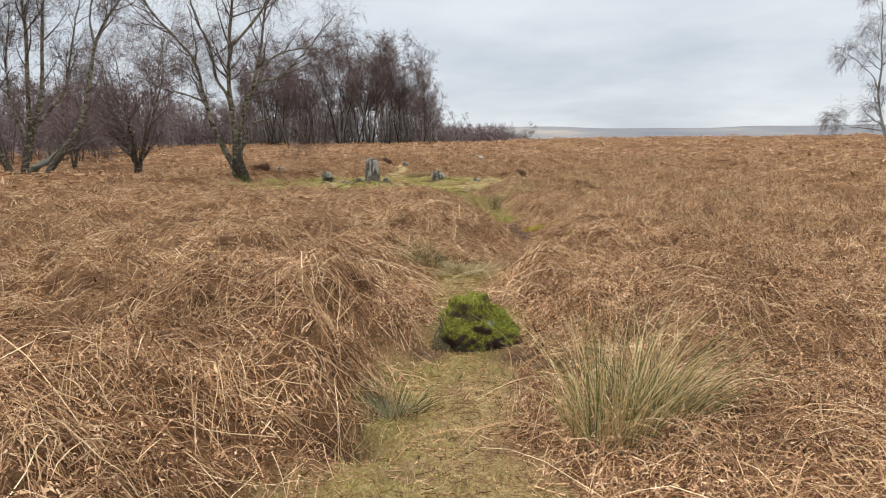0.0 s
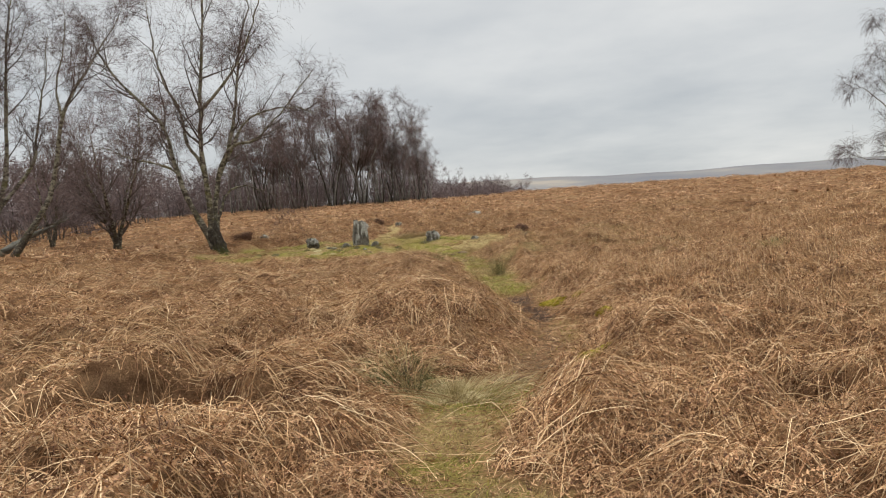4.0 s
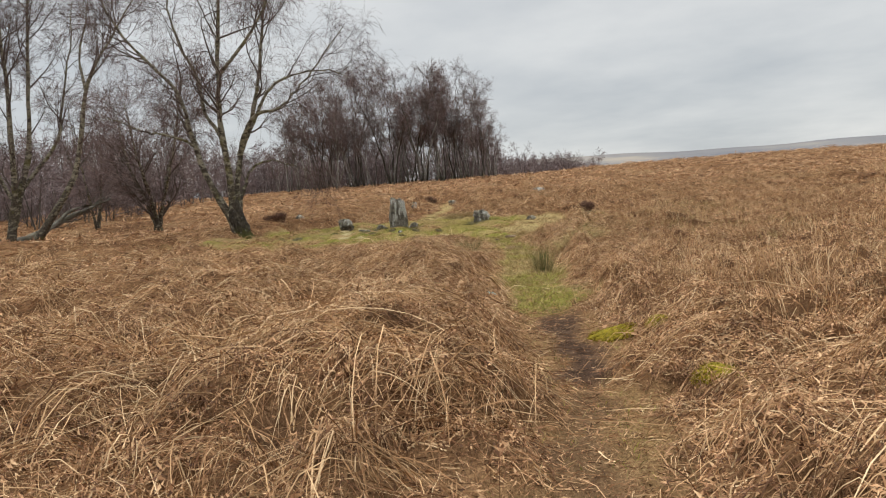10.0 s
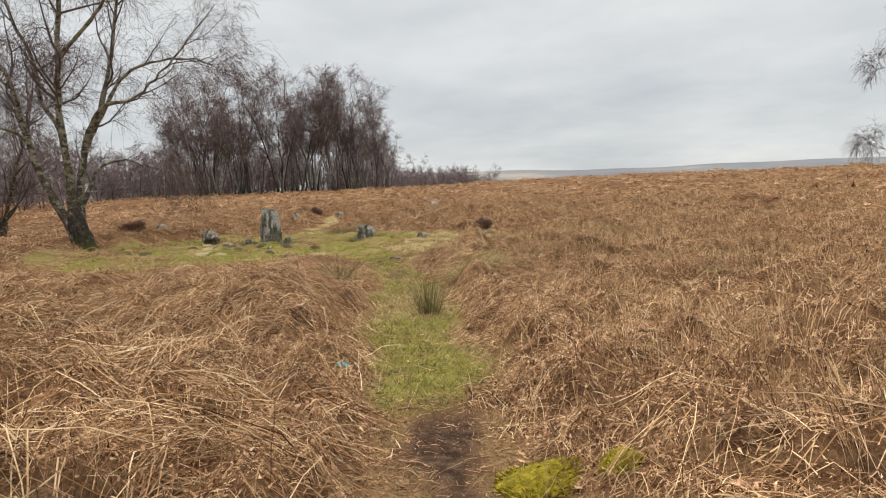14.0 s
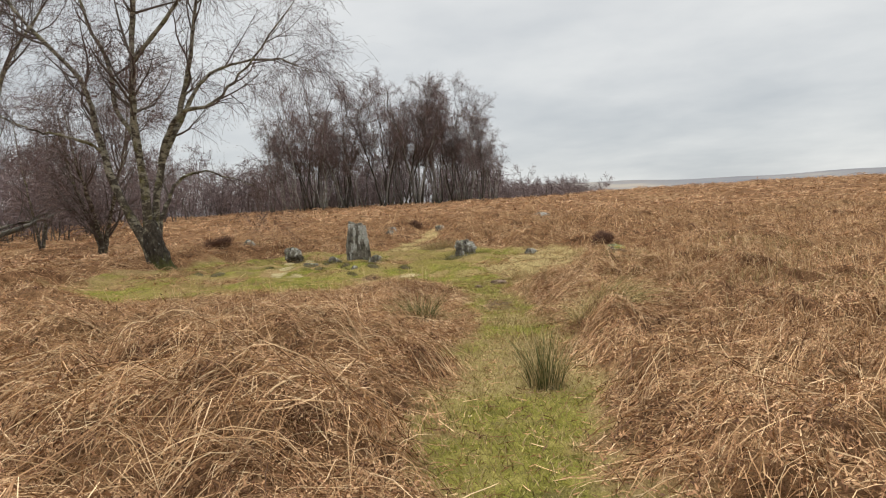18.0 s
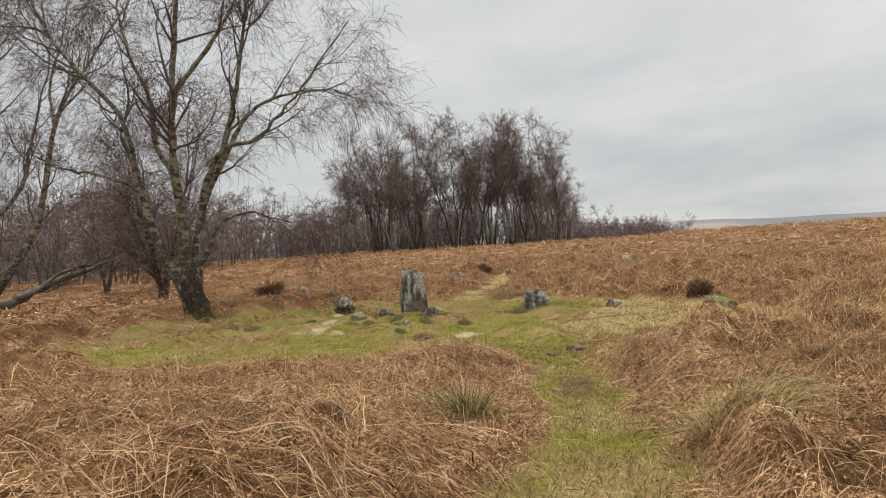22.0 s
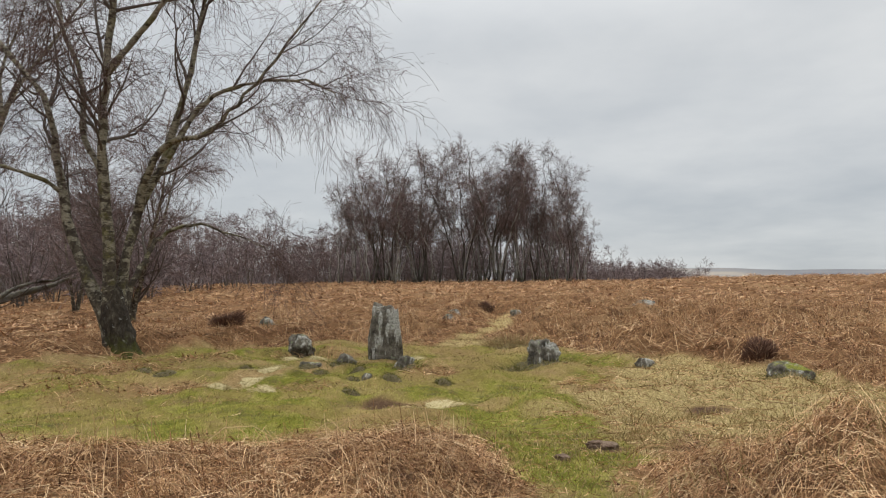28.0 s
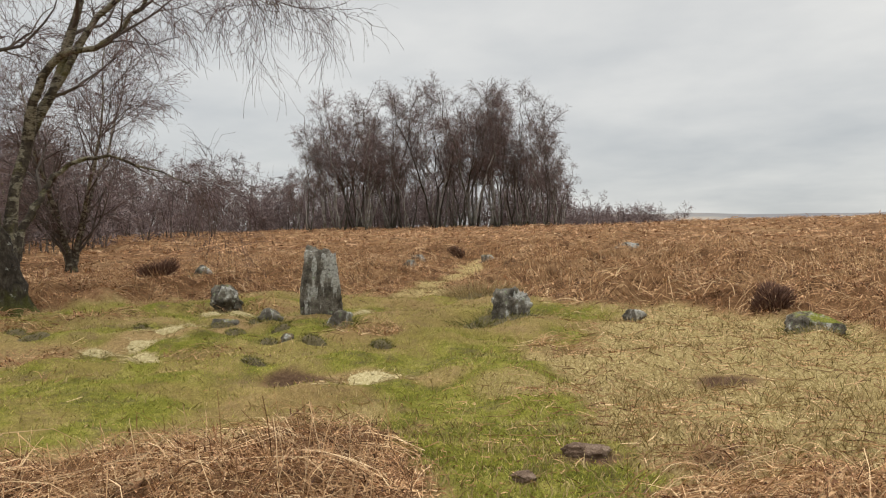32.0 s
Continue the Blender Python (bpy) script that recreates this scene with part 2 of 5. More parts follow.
def stone_mat(name, moss=0.0, pale=0.5, wet=0.0):
    k = Mat(name, 0.92 - wet * 0.2, 0.12)
    grit = k.ramp(k.noise(5, 8, 0.65), [(0.34, (0.036, 0.030, 0.023)), (0.5, (0.135, 0.117, 0.091)), (0.68, (0.28, 0.25, 0.205))])
    grit = k.mix(k.level(k.noise(70, 3, 0.7), 0.4, 0.7), grit, k.mix(1.0, grit, (0.6, 0.6, 0.58), "MULTIPLY"))
    lichen = k.level(k.noise(4.2, 7, 0.62, (1.2, 1.2, 0.32)), 0.66 - 0.22 * pale, 0.70 - 0.22 * pale)
    lichen = k.math("MULTIPLY", lichen, k.level(k.noise(26, 5, 0.7), 0.36, 0.52))
    c = k.mix(k.math("MULTIPLY", lichen, 0.9), grit, k.ramp(k.noise(22, 4), [(0.3, (0.28, 0.272, 0.235)), (0.7, (0.50, 0.485, 0.43))]))
    c = k.mix(k.level(k.noise(11, 5), 0.62, 0.7), c, (0.19, 0.22, 0.13))
    if moss:
        m = k.level(k.math("ADD", k.math("MULTIPLY", k.up(), 0.5), k.noise(4, 5, 0.65)), 1.15 - moss * 0.5, 1.3 - moss * 0.5)
        c = k.mix(m, c, k.ramp(k.noise(35, 4), [(0.3, (0.07, 0.075, 0.012)), (0.7, (0.22, 0.215, 0.035))]))
    if wet:
        c = k.mix(0.92, c, k.ramp(k.noise(9, 6, 0.7), [(0.3, (0.055, 0.033, 0.021)), (0.5, (0.145, 0.092, 0.06)), (0.72, (0.27, 0.19, 0.135))]))
    k.bump(k.noise(18, 8, 0.7), 1.0, 0.04)
    return k.done(c)


def old_bark_mat():
    """Old birch stems: dark rough bark broken by grey-white and olive patches, paler with height."""
    k = Mat("old_birch_bark", 0.9, 0.2)
    rough = k.ramp(k.noise(11, 7, 0.72, (1, 1, 0.7)), [(0.32, (0.022, 0.017, 0.013)), (0.52, (0.068, 0.054, 0.038)), (0.72, (0.135, 0.11, 0.08))])
    pale = k.ramp(k.noise(16, 5, 0.7, (1, 1, 2.2)), [(0.3, (0.125, 0.108, 0.07)), (0.5, (0.235, 0.208, 0.148)), (0.7, (0.36, 0.325, 0.25))])
    share = k.math("ADD", k.noise(3.4, 7, 0.72, (1, 1, 1.7)), k.math("MULTIPLY", k.level(k.height(), 0.5, 5.5), 0.09))
    c = k.mix(k.level(share, 0.535, 0.60), rough, pale)
    ring = k.level(k.noise(5, 4, 0.6, (0.6, 0.6, 5.0)), 0.58, 0.64)
    c = k.mix(k.math("MULTIPLY", ring, 0.85), c, (0.04, 0.031, 0.024))
    olive = k.level(k.noise(1.9, 6, 0.7), 0.53, 0.63)
    c = k.mix(k.math("MULTIPLY", olive, 0.65), c, k.ramp(k.noise(25, 4), [(0.3, (0.06, 0.055, 0.014)), (0.7, (0.17, 0.15, 0.05))]))
    k.bump(k.noise(16, 8, 0.75, (1, 1, 0.7)), 1.0, 0.05)
    return k.done(c)


def bark_mat(name, white, foot, dark=(0.055, 0.045, 0.036), shy=False):
    """Birch bark: pale and banded above, dark, cracked and mossy towards the foot."""
    k = Mat(name, 0.85, 0.25)
    pale = k.ramp(k.noise(6, 5, 0.6, (1, 1, 0.6)), [(0.3, tuple(0.55 * w for w in white)), (0.55, white), (0.8, tuple(min(0.8, 1.25 * w) for w in white))])
    band = k.level(k.noise(9, 4, 0.6, (0.7, 0.7, 4.5)), 0.55, 0.62)
    c = k.mix(k.math("MULTIPLY", band, 0.8), pale, dark)
    patch = k.level(k.noise(1.6, 5, 0.65), 0.5, 0.6)
    c = k.mix(k.math("MULTIPLY", patch, 0.7), c, (0.12, 0.10, 0.06))
    old = k.level(k.math("ADD", k.height(), k.math("MULTIPLY", k.noise(2.2, 5), foot)), foot * 1.6, foot * 0.6)
    crack = k.ramp(k.noise(8, 6, 0.7, (2.5, 2.5, 0.5)), [(0.35, (0.025, 0.02, 0.016)), (0.55, (0.085, 0.07, 0.052)), (0.7, (0.20, 0.185, 0.15))])
    crack = k.mix(k.level(k.noise(5, 5), 0.52, 0.62), crack, (0.10, 0.115, 0.03))
    c = k.mix(old, c, crack)
    if shy:
        c = k.mix(k.level(k.chance(), 0.35, 0.75), c, k.mix(1.0, c, (0.27, 0.25, 0.23), "MULTIPLY"))
    k.bump(k.noise(12, 6, 0.7, (2, 2, 0.6)), 0.6, 0.03)
    return k.done(c)


def twig_mat(name, stops):
    k = Mat(name, 0.8, 0.25)
    c = k.ramp(k.island(), stops)
    c = k.mix(k.math("MULTIPLY", k.chance(), 0.35), c, k.mix(1.0, c, (1.1, 0.8, 0.8), "MULTIPLY"))
    return k.done(c)


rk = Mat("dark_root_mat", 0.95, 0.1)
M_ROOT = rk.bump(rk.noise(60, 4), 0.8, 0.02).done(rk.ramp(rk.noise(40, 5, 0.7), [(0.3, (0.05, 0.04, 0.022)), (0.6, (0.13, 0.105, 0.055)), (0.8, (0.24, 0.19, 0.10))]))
rk = Mat("moss_bed", 0.95, 0.1)
M_MOSSBED = rk.bump(rk.noise(70, 4), 0.8, 0.02).done(rk.ramp(rk.noise(25, 5, 0.7), [(0.3, (0.07, 0.052, 0.006)), (0.5, (0.17, 0.13, 0.010)), (0.7, (0.33, 0.255, 0.03))]))
rk = Mat("matted_pale_grass", 0.95, 0.1)
M_PALEBED = rk.bump(rk.noise(70, 4), 0.8, 0.02).done(rk.ramp(rk.noise(30, 5, 0.7, (1, 0.4, 1)), [(0.3, (0.20, 0.155, 0.07)), (0.5, (0.34, 0.28, 0.14)), (0.7, (0.50, 0.42, 0.24))]))
M_GROUND = ground_mat()
M_STONE = stone_mat("lichened_gritstone", 0.0, 0.75)
M_STONE_DARK = stone_mat("dark_gritstone", 0.4, 0.45)
M_STONE_MID = stone_mat("rough_gritstone", 0.25, 0.6)
M_STONE_MOSS = stone_mat("mossy_gritstone", 0.62, 0.6)
M_STONE_WET = stone_mat("wet_peaty_stone", 0.0, -1.0, 0.6)
M_BARK = old_bark_mat()
M_BARK_WHITE = bark_mat("silver_birch_bark", (0.27, 0.25, 0.215), 1.4)
M_BARK_COPSE = bark_mat("copse_birch_bark", (0.33, 0.305, 0.27), 1.6, shy=True)
M_LIMB = twig_mat("birch_limb_bark", [(0.0, (0.045, 0.037, 0.03)), (0.6, (0.09, 0.074, 0.058)), (1.0, (0.16, 0.137, 0.108))])
M_TWIG = twig_mat("birch_twig", [(0.0, (0.055, 0.037, 0.033)), (0.6, (0.105, 0.072, 0.062)), (1.0, (0.17, 0.12, 0.102))])
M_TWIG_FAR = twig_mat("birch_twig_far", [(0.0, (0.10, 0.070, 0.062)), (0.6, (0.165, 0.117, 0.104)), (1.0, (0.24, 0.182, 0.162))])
bk = Mat("mossy_old_bark", 0.92, 0.15)
bole_c = bk.ramp(bk.noise(9, 7, 0.7, (1, 1, 0.45)), [(0.32, (0.012, 0.009, 0.007)), (0.5, (0.036, 0.028, 0.02)), (0.7, (0.105, 0.088, 0.062))])
bole_c = bk.mix(bk.level(bk.noise(6, 7, 0.75), 0.61, 0.645), bole_c, bk.ramp(bk.noise(30, 3), [(0.3, (0.17, 0.165, 0.135)), (0.7, (0.40, 0.39, 0.35))]))
bole_c = bk.mix(bk.level(bk.math("ADD", bk.height(), bk.noise(5, 5)), 1.0, 0.55), bole_c, bk.ramp(bk.noise(30, 4), [(0.3, (0.028, 0.029, 0.008)), (0.7, (0.095, 0.093, 0.02))]))
bk.bump(bk.noise(14, 7, 0.7, (1, 1, 0.5)), 0.9, 0.05)
M_BOLE = bk.done(bole_c)
# haze of distance mixed into the twig colour: lighter and greyer than near twigs
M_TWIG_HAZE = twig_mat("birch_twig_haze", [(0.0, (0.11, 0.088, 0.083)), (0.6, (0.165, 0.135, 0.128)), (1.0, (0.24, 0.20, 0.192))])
M_LOG = bark_mat("fallen_birch_bark", (0.11, 0.10, 0.078), 0.1, (0.018, 0.014, 0.01))

ob_ = Mat("moss_over_peaty_stone", 0.95, 0.12)
ob_c = ob_.ramp(ob_.noise(6, 7, 0.7), [(0.3, (0.03, 0.022, 0.016)), (0.5, (0.085, 0.065, 0.045)), (0.7, (0.19, 0.15, 0.11))])
ob_m = ob_.ramp(ob_.noise(45, 5, 0.7), [(0.3, (0.06, 0.06, 0.009)), (0.5, (0.155, 0.155, 0.02)), (0.7, (0.34, 0.315, 0.05))])
ob_c = ob_.mix(ob_.level(ob_.math("ADD", ob_.math("MULTIPLY", ob_.up(), 0.75), ob_.noise(5, 5, 0.7)), 0.46, 0.72), ob_c, ob_m)
ob_c = ob_.mix(ob_.level(ob_.noise(3.3, 3), 0.64, 0.67), ob_c, ob_.ramp(ob_.noise(30, 4), [(0.3, (0.17, 0.19, 0.11)), (0.7, (0.30, 0.32, 0.21))]))
M_BOULDER = ob_.bump(ob_.noise(50, 5, 0.7), 1.0, 0.04).done(ob_c)

# grey of the far air painted into the hill's base colour
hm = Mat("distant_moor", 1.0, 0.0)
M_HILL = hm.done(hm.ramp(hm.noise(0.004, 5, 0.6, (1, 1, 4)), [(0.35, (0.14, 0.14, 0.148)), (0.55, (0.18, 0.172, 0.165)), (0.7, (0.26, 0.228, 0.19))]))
pm = Mat("teal_plastic", 0.35, 0.5)
M_TEAL = pm.done(pm.ramp(pm.noise(30, 3), [(0.3, (0.03, 0.30, 0.33)), (0.7, (0.10, 0.48, 0.50))]))


# ---- noise and shape of the ground ----
TABLE = np.random.default_rng(7).random((256, 256))


def vnoise(x, y, size, shift=0):
    """Smooth noise of 0 to 1 in lumps of that size."""
    u, v = np.asarray(x) / size + 37.3 * shift, np.asarray(y) / size + 11.7 * shift
    i, j = np.floor(u).astype(int), np.floor(v).astype(int)
    f, g = u - i, v - j
    f, g = f * f * (3 - 2 * f), g * g * (3 - 2 * g)
    a, b = TABLE[i % 256, j % 256], TABLE[(i + 1) % 256, j % 256]
    c, d = TABLE[i % 256, (j + 1) % 256], TABLE[(i + 1) % 256, (j + 1) % 256]
    return (a * (1 - f) + b * f) * (1 - g) + (c * (1 - f) + d * f) * g


def smooth(a, b, v):
    s = np.clip((v - a) / (b - a), 0, 1)
    return s * s * (3 - 2 * s)


def soft_plus(u, s):
    return s * np.logaddexp(0, u / s)


def base_height(x, y):
    """The lie of the land: flat, then rising to a crest, and falling off an edge to the west."""
    z = 0.052 * soft_plus(y - 33, 4) - 0.075 * soft_plus(y - 128, 12) - 0.12 * np.exp(-((y - 2) ** 2) / 60)
    away = -(x + 20 + 0.36 * (y - 20))
    z = z - 0.10 * soft_plus(np.minimum(away, 600) - 6, 5)
    z = z - 0.75 * smooth(-13, -24, x) * smooth(48, 62, y) * smooth(100, 74, y)
    return z + 0.5 * np.exp(-((y - 128) / 60) ** 2) * (vnoise(x, y, 26, 3) - 0.5)


TRAIL = [(-0.35, -3.0, 0.55), (-0.2, 3.0, 0.6), (0.1, 5.0, 0.5), (0.35, 8.0, 0.34), (0.12, 9.5, 0.3), (0.3, 10.6, 0.42), (0.95, 11.6, 0.4), (1.35, 12.8, 0.3),
         (1.66, 15.5, 0.3), (1.52, 18.0, 0.36), (1.40, 20.0, 0.54), (1.40, 22.5, 0.64), (1.28, 25.0, 0.56), (1.25, 27.6, 0.54), (1.05, 30.0, 0.52), (0.85, 31.8, 0.5),
         (0.55, 33.2, 0.65), (0.1, 35.2, 0.9), (-0.9, 37.4, 1.3)]
BACK_TRAIL = [(-2.6, 43.5, 0.5), (-3.1, 47.5, 0.42), (-2.6, 53.0, 0.35), (-3.4, 60.0, 0.3)]
MOUNDS = [(0.0, 15.7, 1.2, 0.14), (-1.35, 6.4, 1.1, 0.42), (-0.8, 12.7, 0.8, 0.10), (2.5, 11.5, 0.7, 0.16), (-2.6, 30.3, 2.0, 0.04), (4.2, 32.1, 1.5, 0.30), (2.7, 32.0, 0.85, 0.12), (2.4, 29.6, 0.8, 0.12),
          (-2.3, 10.6, 0.9, 0.10), (-2.0, 3.6, 1.0, 0.14), (4.2, 26.5, 1.3, 0.04), (-4.3, 22.0, 1.8, 0.10), (-3.4, 26.5, 1.4, 0.08), (-3.9, 32.3, 1.7, 0.2), (-1.1, 32.7, 0.9, 0.06), (7.0, 38.9, 1.3, 0.42), (8.6, 38.4, 1.2, 0.38), (5.2, 36.0, 0.9, 0.22), (-0.1, 28.0, 0.9, -0.17), (-0.3, 11.1, 0.7, -0.24)]
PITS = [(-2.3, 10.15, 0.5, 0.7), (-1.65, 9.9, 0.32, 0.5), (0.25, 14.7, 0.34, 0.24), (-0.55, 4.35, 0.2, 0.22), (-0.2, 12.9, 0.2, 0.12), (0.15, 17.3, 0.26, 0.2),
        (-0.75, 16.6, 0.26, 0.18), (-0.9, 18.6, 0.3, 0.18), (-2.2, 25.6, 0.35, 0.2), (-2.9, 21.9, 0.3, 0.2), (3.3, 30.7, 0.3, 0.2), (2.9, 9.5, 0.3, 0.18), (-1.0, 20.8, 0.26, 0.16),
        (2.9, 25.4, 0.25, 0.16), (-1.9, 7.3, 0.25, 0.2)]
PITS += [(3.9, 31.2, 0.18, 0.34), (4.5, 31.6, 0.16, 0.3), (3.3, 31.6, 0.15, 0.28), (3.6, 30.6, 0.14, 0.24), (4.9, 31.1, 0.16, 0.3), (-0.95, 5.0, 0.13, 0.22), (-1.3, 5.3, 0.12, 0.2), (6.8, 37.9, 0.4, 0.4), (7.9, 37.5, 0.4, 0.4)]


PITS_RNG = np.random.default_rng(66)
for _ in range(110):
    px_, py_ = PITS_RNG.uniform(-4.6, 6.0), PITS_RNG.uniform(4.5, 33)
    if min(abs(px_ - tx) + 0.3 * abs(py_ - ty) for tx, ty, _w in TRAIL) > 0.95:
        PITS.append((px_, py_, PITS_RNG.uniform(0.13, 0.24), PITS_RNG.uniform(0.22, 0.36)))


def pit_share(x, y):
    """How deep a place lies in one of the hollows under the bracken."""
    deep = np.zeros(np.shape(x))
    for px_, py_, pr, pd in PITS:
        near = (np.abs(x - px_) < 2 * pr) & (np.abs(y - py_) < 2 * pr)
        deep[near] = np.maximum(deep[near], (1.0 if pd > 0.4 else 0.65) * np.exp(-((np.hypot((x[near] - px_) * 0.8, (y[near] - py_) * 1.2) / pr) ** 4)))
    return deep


def trail_gap(x, y, line):
    """How far a place lies outside a trail of changing half-width."""
    gap = np.full(np.shape(x), 1e9)
    for (ax, ay, aw), (bx, by, bw) in zip(line, line[1:]):
        s = np.clip(((x - ax) * (bx - ax) + (y - ay) * (by - ay)) / ((bx - ax) ** 2 + (by - ay) ** 2), 0, 1)
        gap = np.minimum(gap, np.hypot(x - ax - s * (bx - ax), y - ay - s * (by - ay)) - aw - s * (bw - aw))
    return gap


def all_zones(x, y):
    """Shares of bracken, green grass, bleached grass, muddy ground with painted hollow shade, and raised bank at
    places.
    """
    x, y = np.asarray(x, float), np.asarray(y, float)
    wob = 0.5 * (vnoise(x, y, 0.7, 1) - 0.5) + 0.35 * (vnoise(x, y, 0.25, 2) - 0.5)
    path = trail_gap(x, y, TRAIL) + wob * 1.05
    ring = (np.hypot((x + 4.9) / 6.3, (y - 39.6) / 6.4) - 1) * 6.4 + 2.2 * (vnoise(x, y, 2.4, 5) - 0.5) + wob
    side = (np.hypot((x - 2.4) / 3.3, (y - 37.6) / 4.6) - 1) * 3.6 + 1.6 * (vnoise(x, y, 1.8, 6) - 0.5) + wob
    rear = trail_gap(x, y, BACK_TRAIL) + wob
    west = (np.hypot((x + 7.9) / 3.9, (y - 36.4) / 2.2) - 1) * 3.0 + 1.6 * (vnoise(x, y, 1.8, 8) - 0.5) + wob
    open_gap = np.minimum.reduce([path, ring, side, rear, west])
    bracken = smooth(-0.12, 0.3, open_gap)
    for bx, by, bw, bh in ((-6.6, 37.3, 1.2, 0.6), (-7.9, 40.7, 0.9, 1.3), (-9.4, 39.6, 1.0, 1.0), (-8.4, 37.0, 1.3, 0.5), (-2.2, 39.4, 0.5, 0.7), (-4.0, 37.4, 0.7, 0.4), (0.6, 38.4, 0.6, 0.8)):
        bracken = np.maximum(bracken, 0.5 * smooth(1.2, 0.5, np.hypot((x - bx) / bw, (y - by) / bh) + 1.6 * wob))
    shreds = smooth(0.58, 0.72, vnoise(x, y, 0.9, 71) + 0.35 * (vnoise(x, y, 0.3, 72) - 0.5)) * smooth(-2.2, -5.5, x) * smooth(35.2, 36.2, y)
    bracken = np.maximum(bracken, 0.55 * shreds)
    patchy = vnoise(x, y, 1.1, 9)
    green_path = smooth(0.25, -0.15, path) * np.where(y < 11, 0.3 * smooth(8.2, 9.2, y) + 0.42, np.where(y < 18.2, 0.10, np.where(y < 27, 0.78, 0.95)))
    green_path = green_path * (0.35 + 0.75 * smooth(0.3, 0.55, patchy))
    green_ring = smooth(0.3, -0.6, np.minimum(ring, west)) * (0.42 + 0.65 * smooth(0.25, 0.55, vnoise(x, y, 1.6, 11))) * (0.55 + 0.5 * smooth(0.3, 0.6, vnoise(x, y, 0.5, 35)))
    green = np.clip(np.maximum(green_path, green_ring), 0, 1) * (1 - bracken)
    wear = trail_gap(x, y, [(a, b, 0.02) for a, b, _ in TRAIL]) + 0.3 * (vnoise(x, y, 0.5, 12) - 0.5)
    where = np.maximum.reduce([smooth(14.2, 15.2, y) * smooth(18.8, 17.8, y), 0.55 * smooth(10.9, 11.6, y) * smooth(15.2, 14.4, y), 0.8 * np.exp(-((y - 30.2) / 1.0) ** 2)])
    mud_and_shade = smooth(0.30, 0.08, wear) * where
    for mx, my, mr in ((0.75, 11.2, 0.32), (1.25, 11.75, 0.3), (-0.3, 3.3, 0.25), (0.75, 6.0, 0.3), (2.45, 36.7, 0.42), (-2.25, 36.2, 0.5), (0.95, 33.6, 0.3), (1.5, 8.6, 0.4), (-0.15, 6.3, 0.3), (0.62, 6.3, 0.3)):
        mud_and_shade = np.maximum(mud_and_shade, 0.9 * smooth(mr, mr * 0.4, np.hypot((x - mx), (y - my) * 1.4) + wob * 0.5))
    streak = trail_gap(x, y, [(-7.2, 37.4, 0.12), (-5.6, 38.6, 0.22), (-4.7, 39.9, 0.3), (-5.2, 41.2, 0.25), (-3.6, 41.0, 0.2), (-2.6, 41.6, 0.2)]) + wob
    streak = np.minimum(streak, np.hypot((x + 1.2) / 1.2, (y - 36.4) / 0.4) - 0.6 + wob)
    green = green * (0.15 + 0.85 * smooth(-0.1, 0.25, streak))
    # floors of the hollows coloured dark to stand in for their shade
    mud_and_shade = np.maximum(mud_and_shade, 0.95 * pit_share(np.atleast_1d(x), np.atleast_1d(y)).reshape(np.shape(x)))
    straw = np.clip((1 - bracken) * (1 - 0.6 * green), 0, 1) * (1 - mud_and_shade)
    straw = straw * (1 - 0.6 * smooth(0.2, -0.5, np.minimum(ring, west)))
    straw = straw * np.where(y < 18.5, 0.18 + 0.35 * smooth(9.0, 7.5, y) + 0.8 * np.exp(-(((x - 0.2) / 0.5) ** 2 + ((y - 10.4) / 0.8) ** 2)), 1.0)
    green = green * (1 - mud_and_shade)
    bank = smooth(-0.1, np.where(y > 27, 1.5, 0.9), open_gap)
    return bracken, green, straw, mud_and_shade, bank


def zones(x, y):
    return all_zones(x, y)[:4]


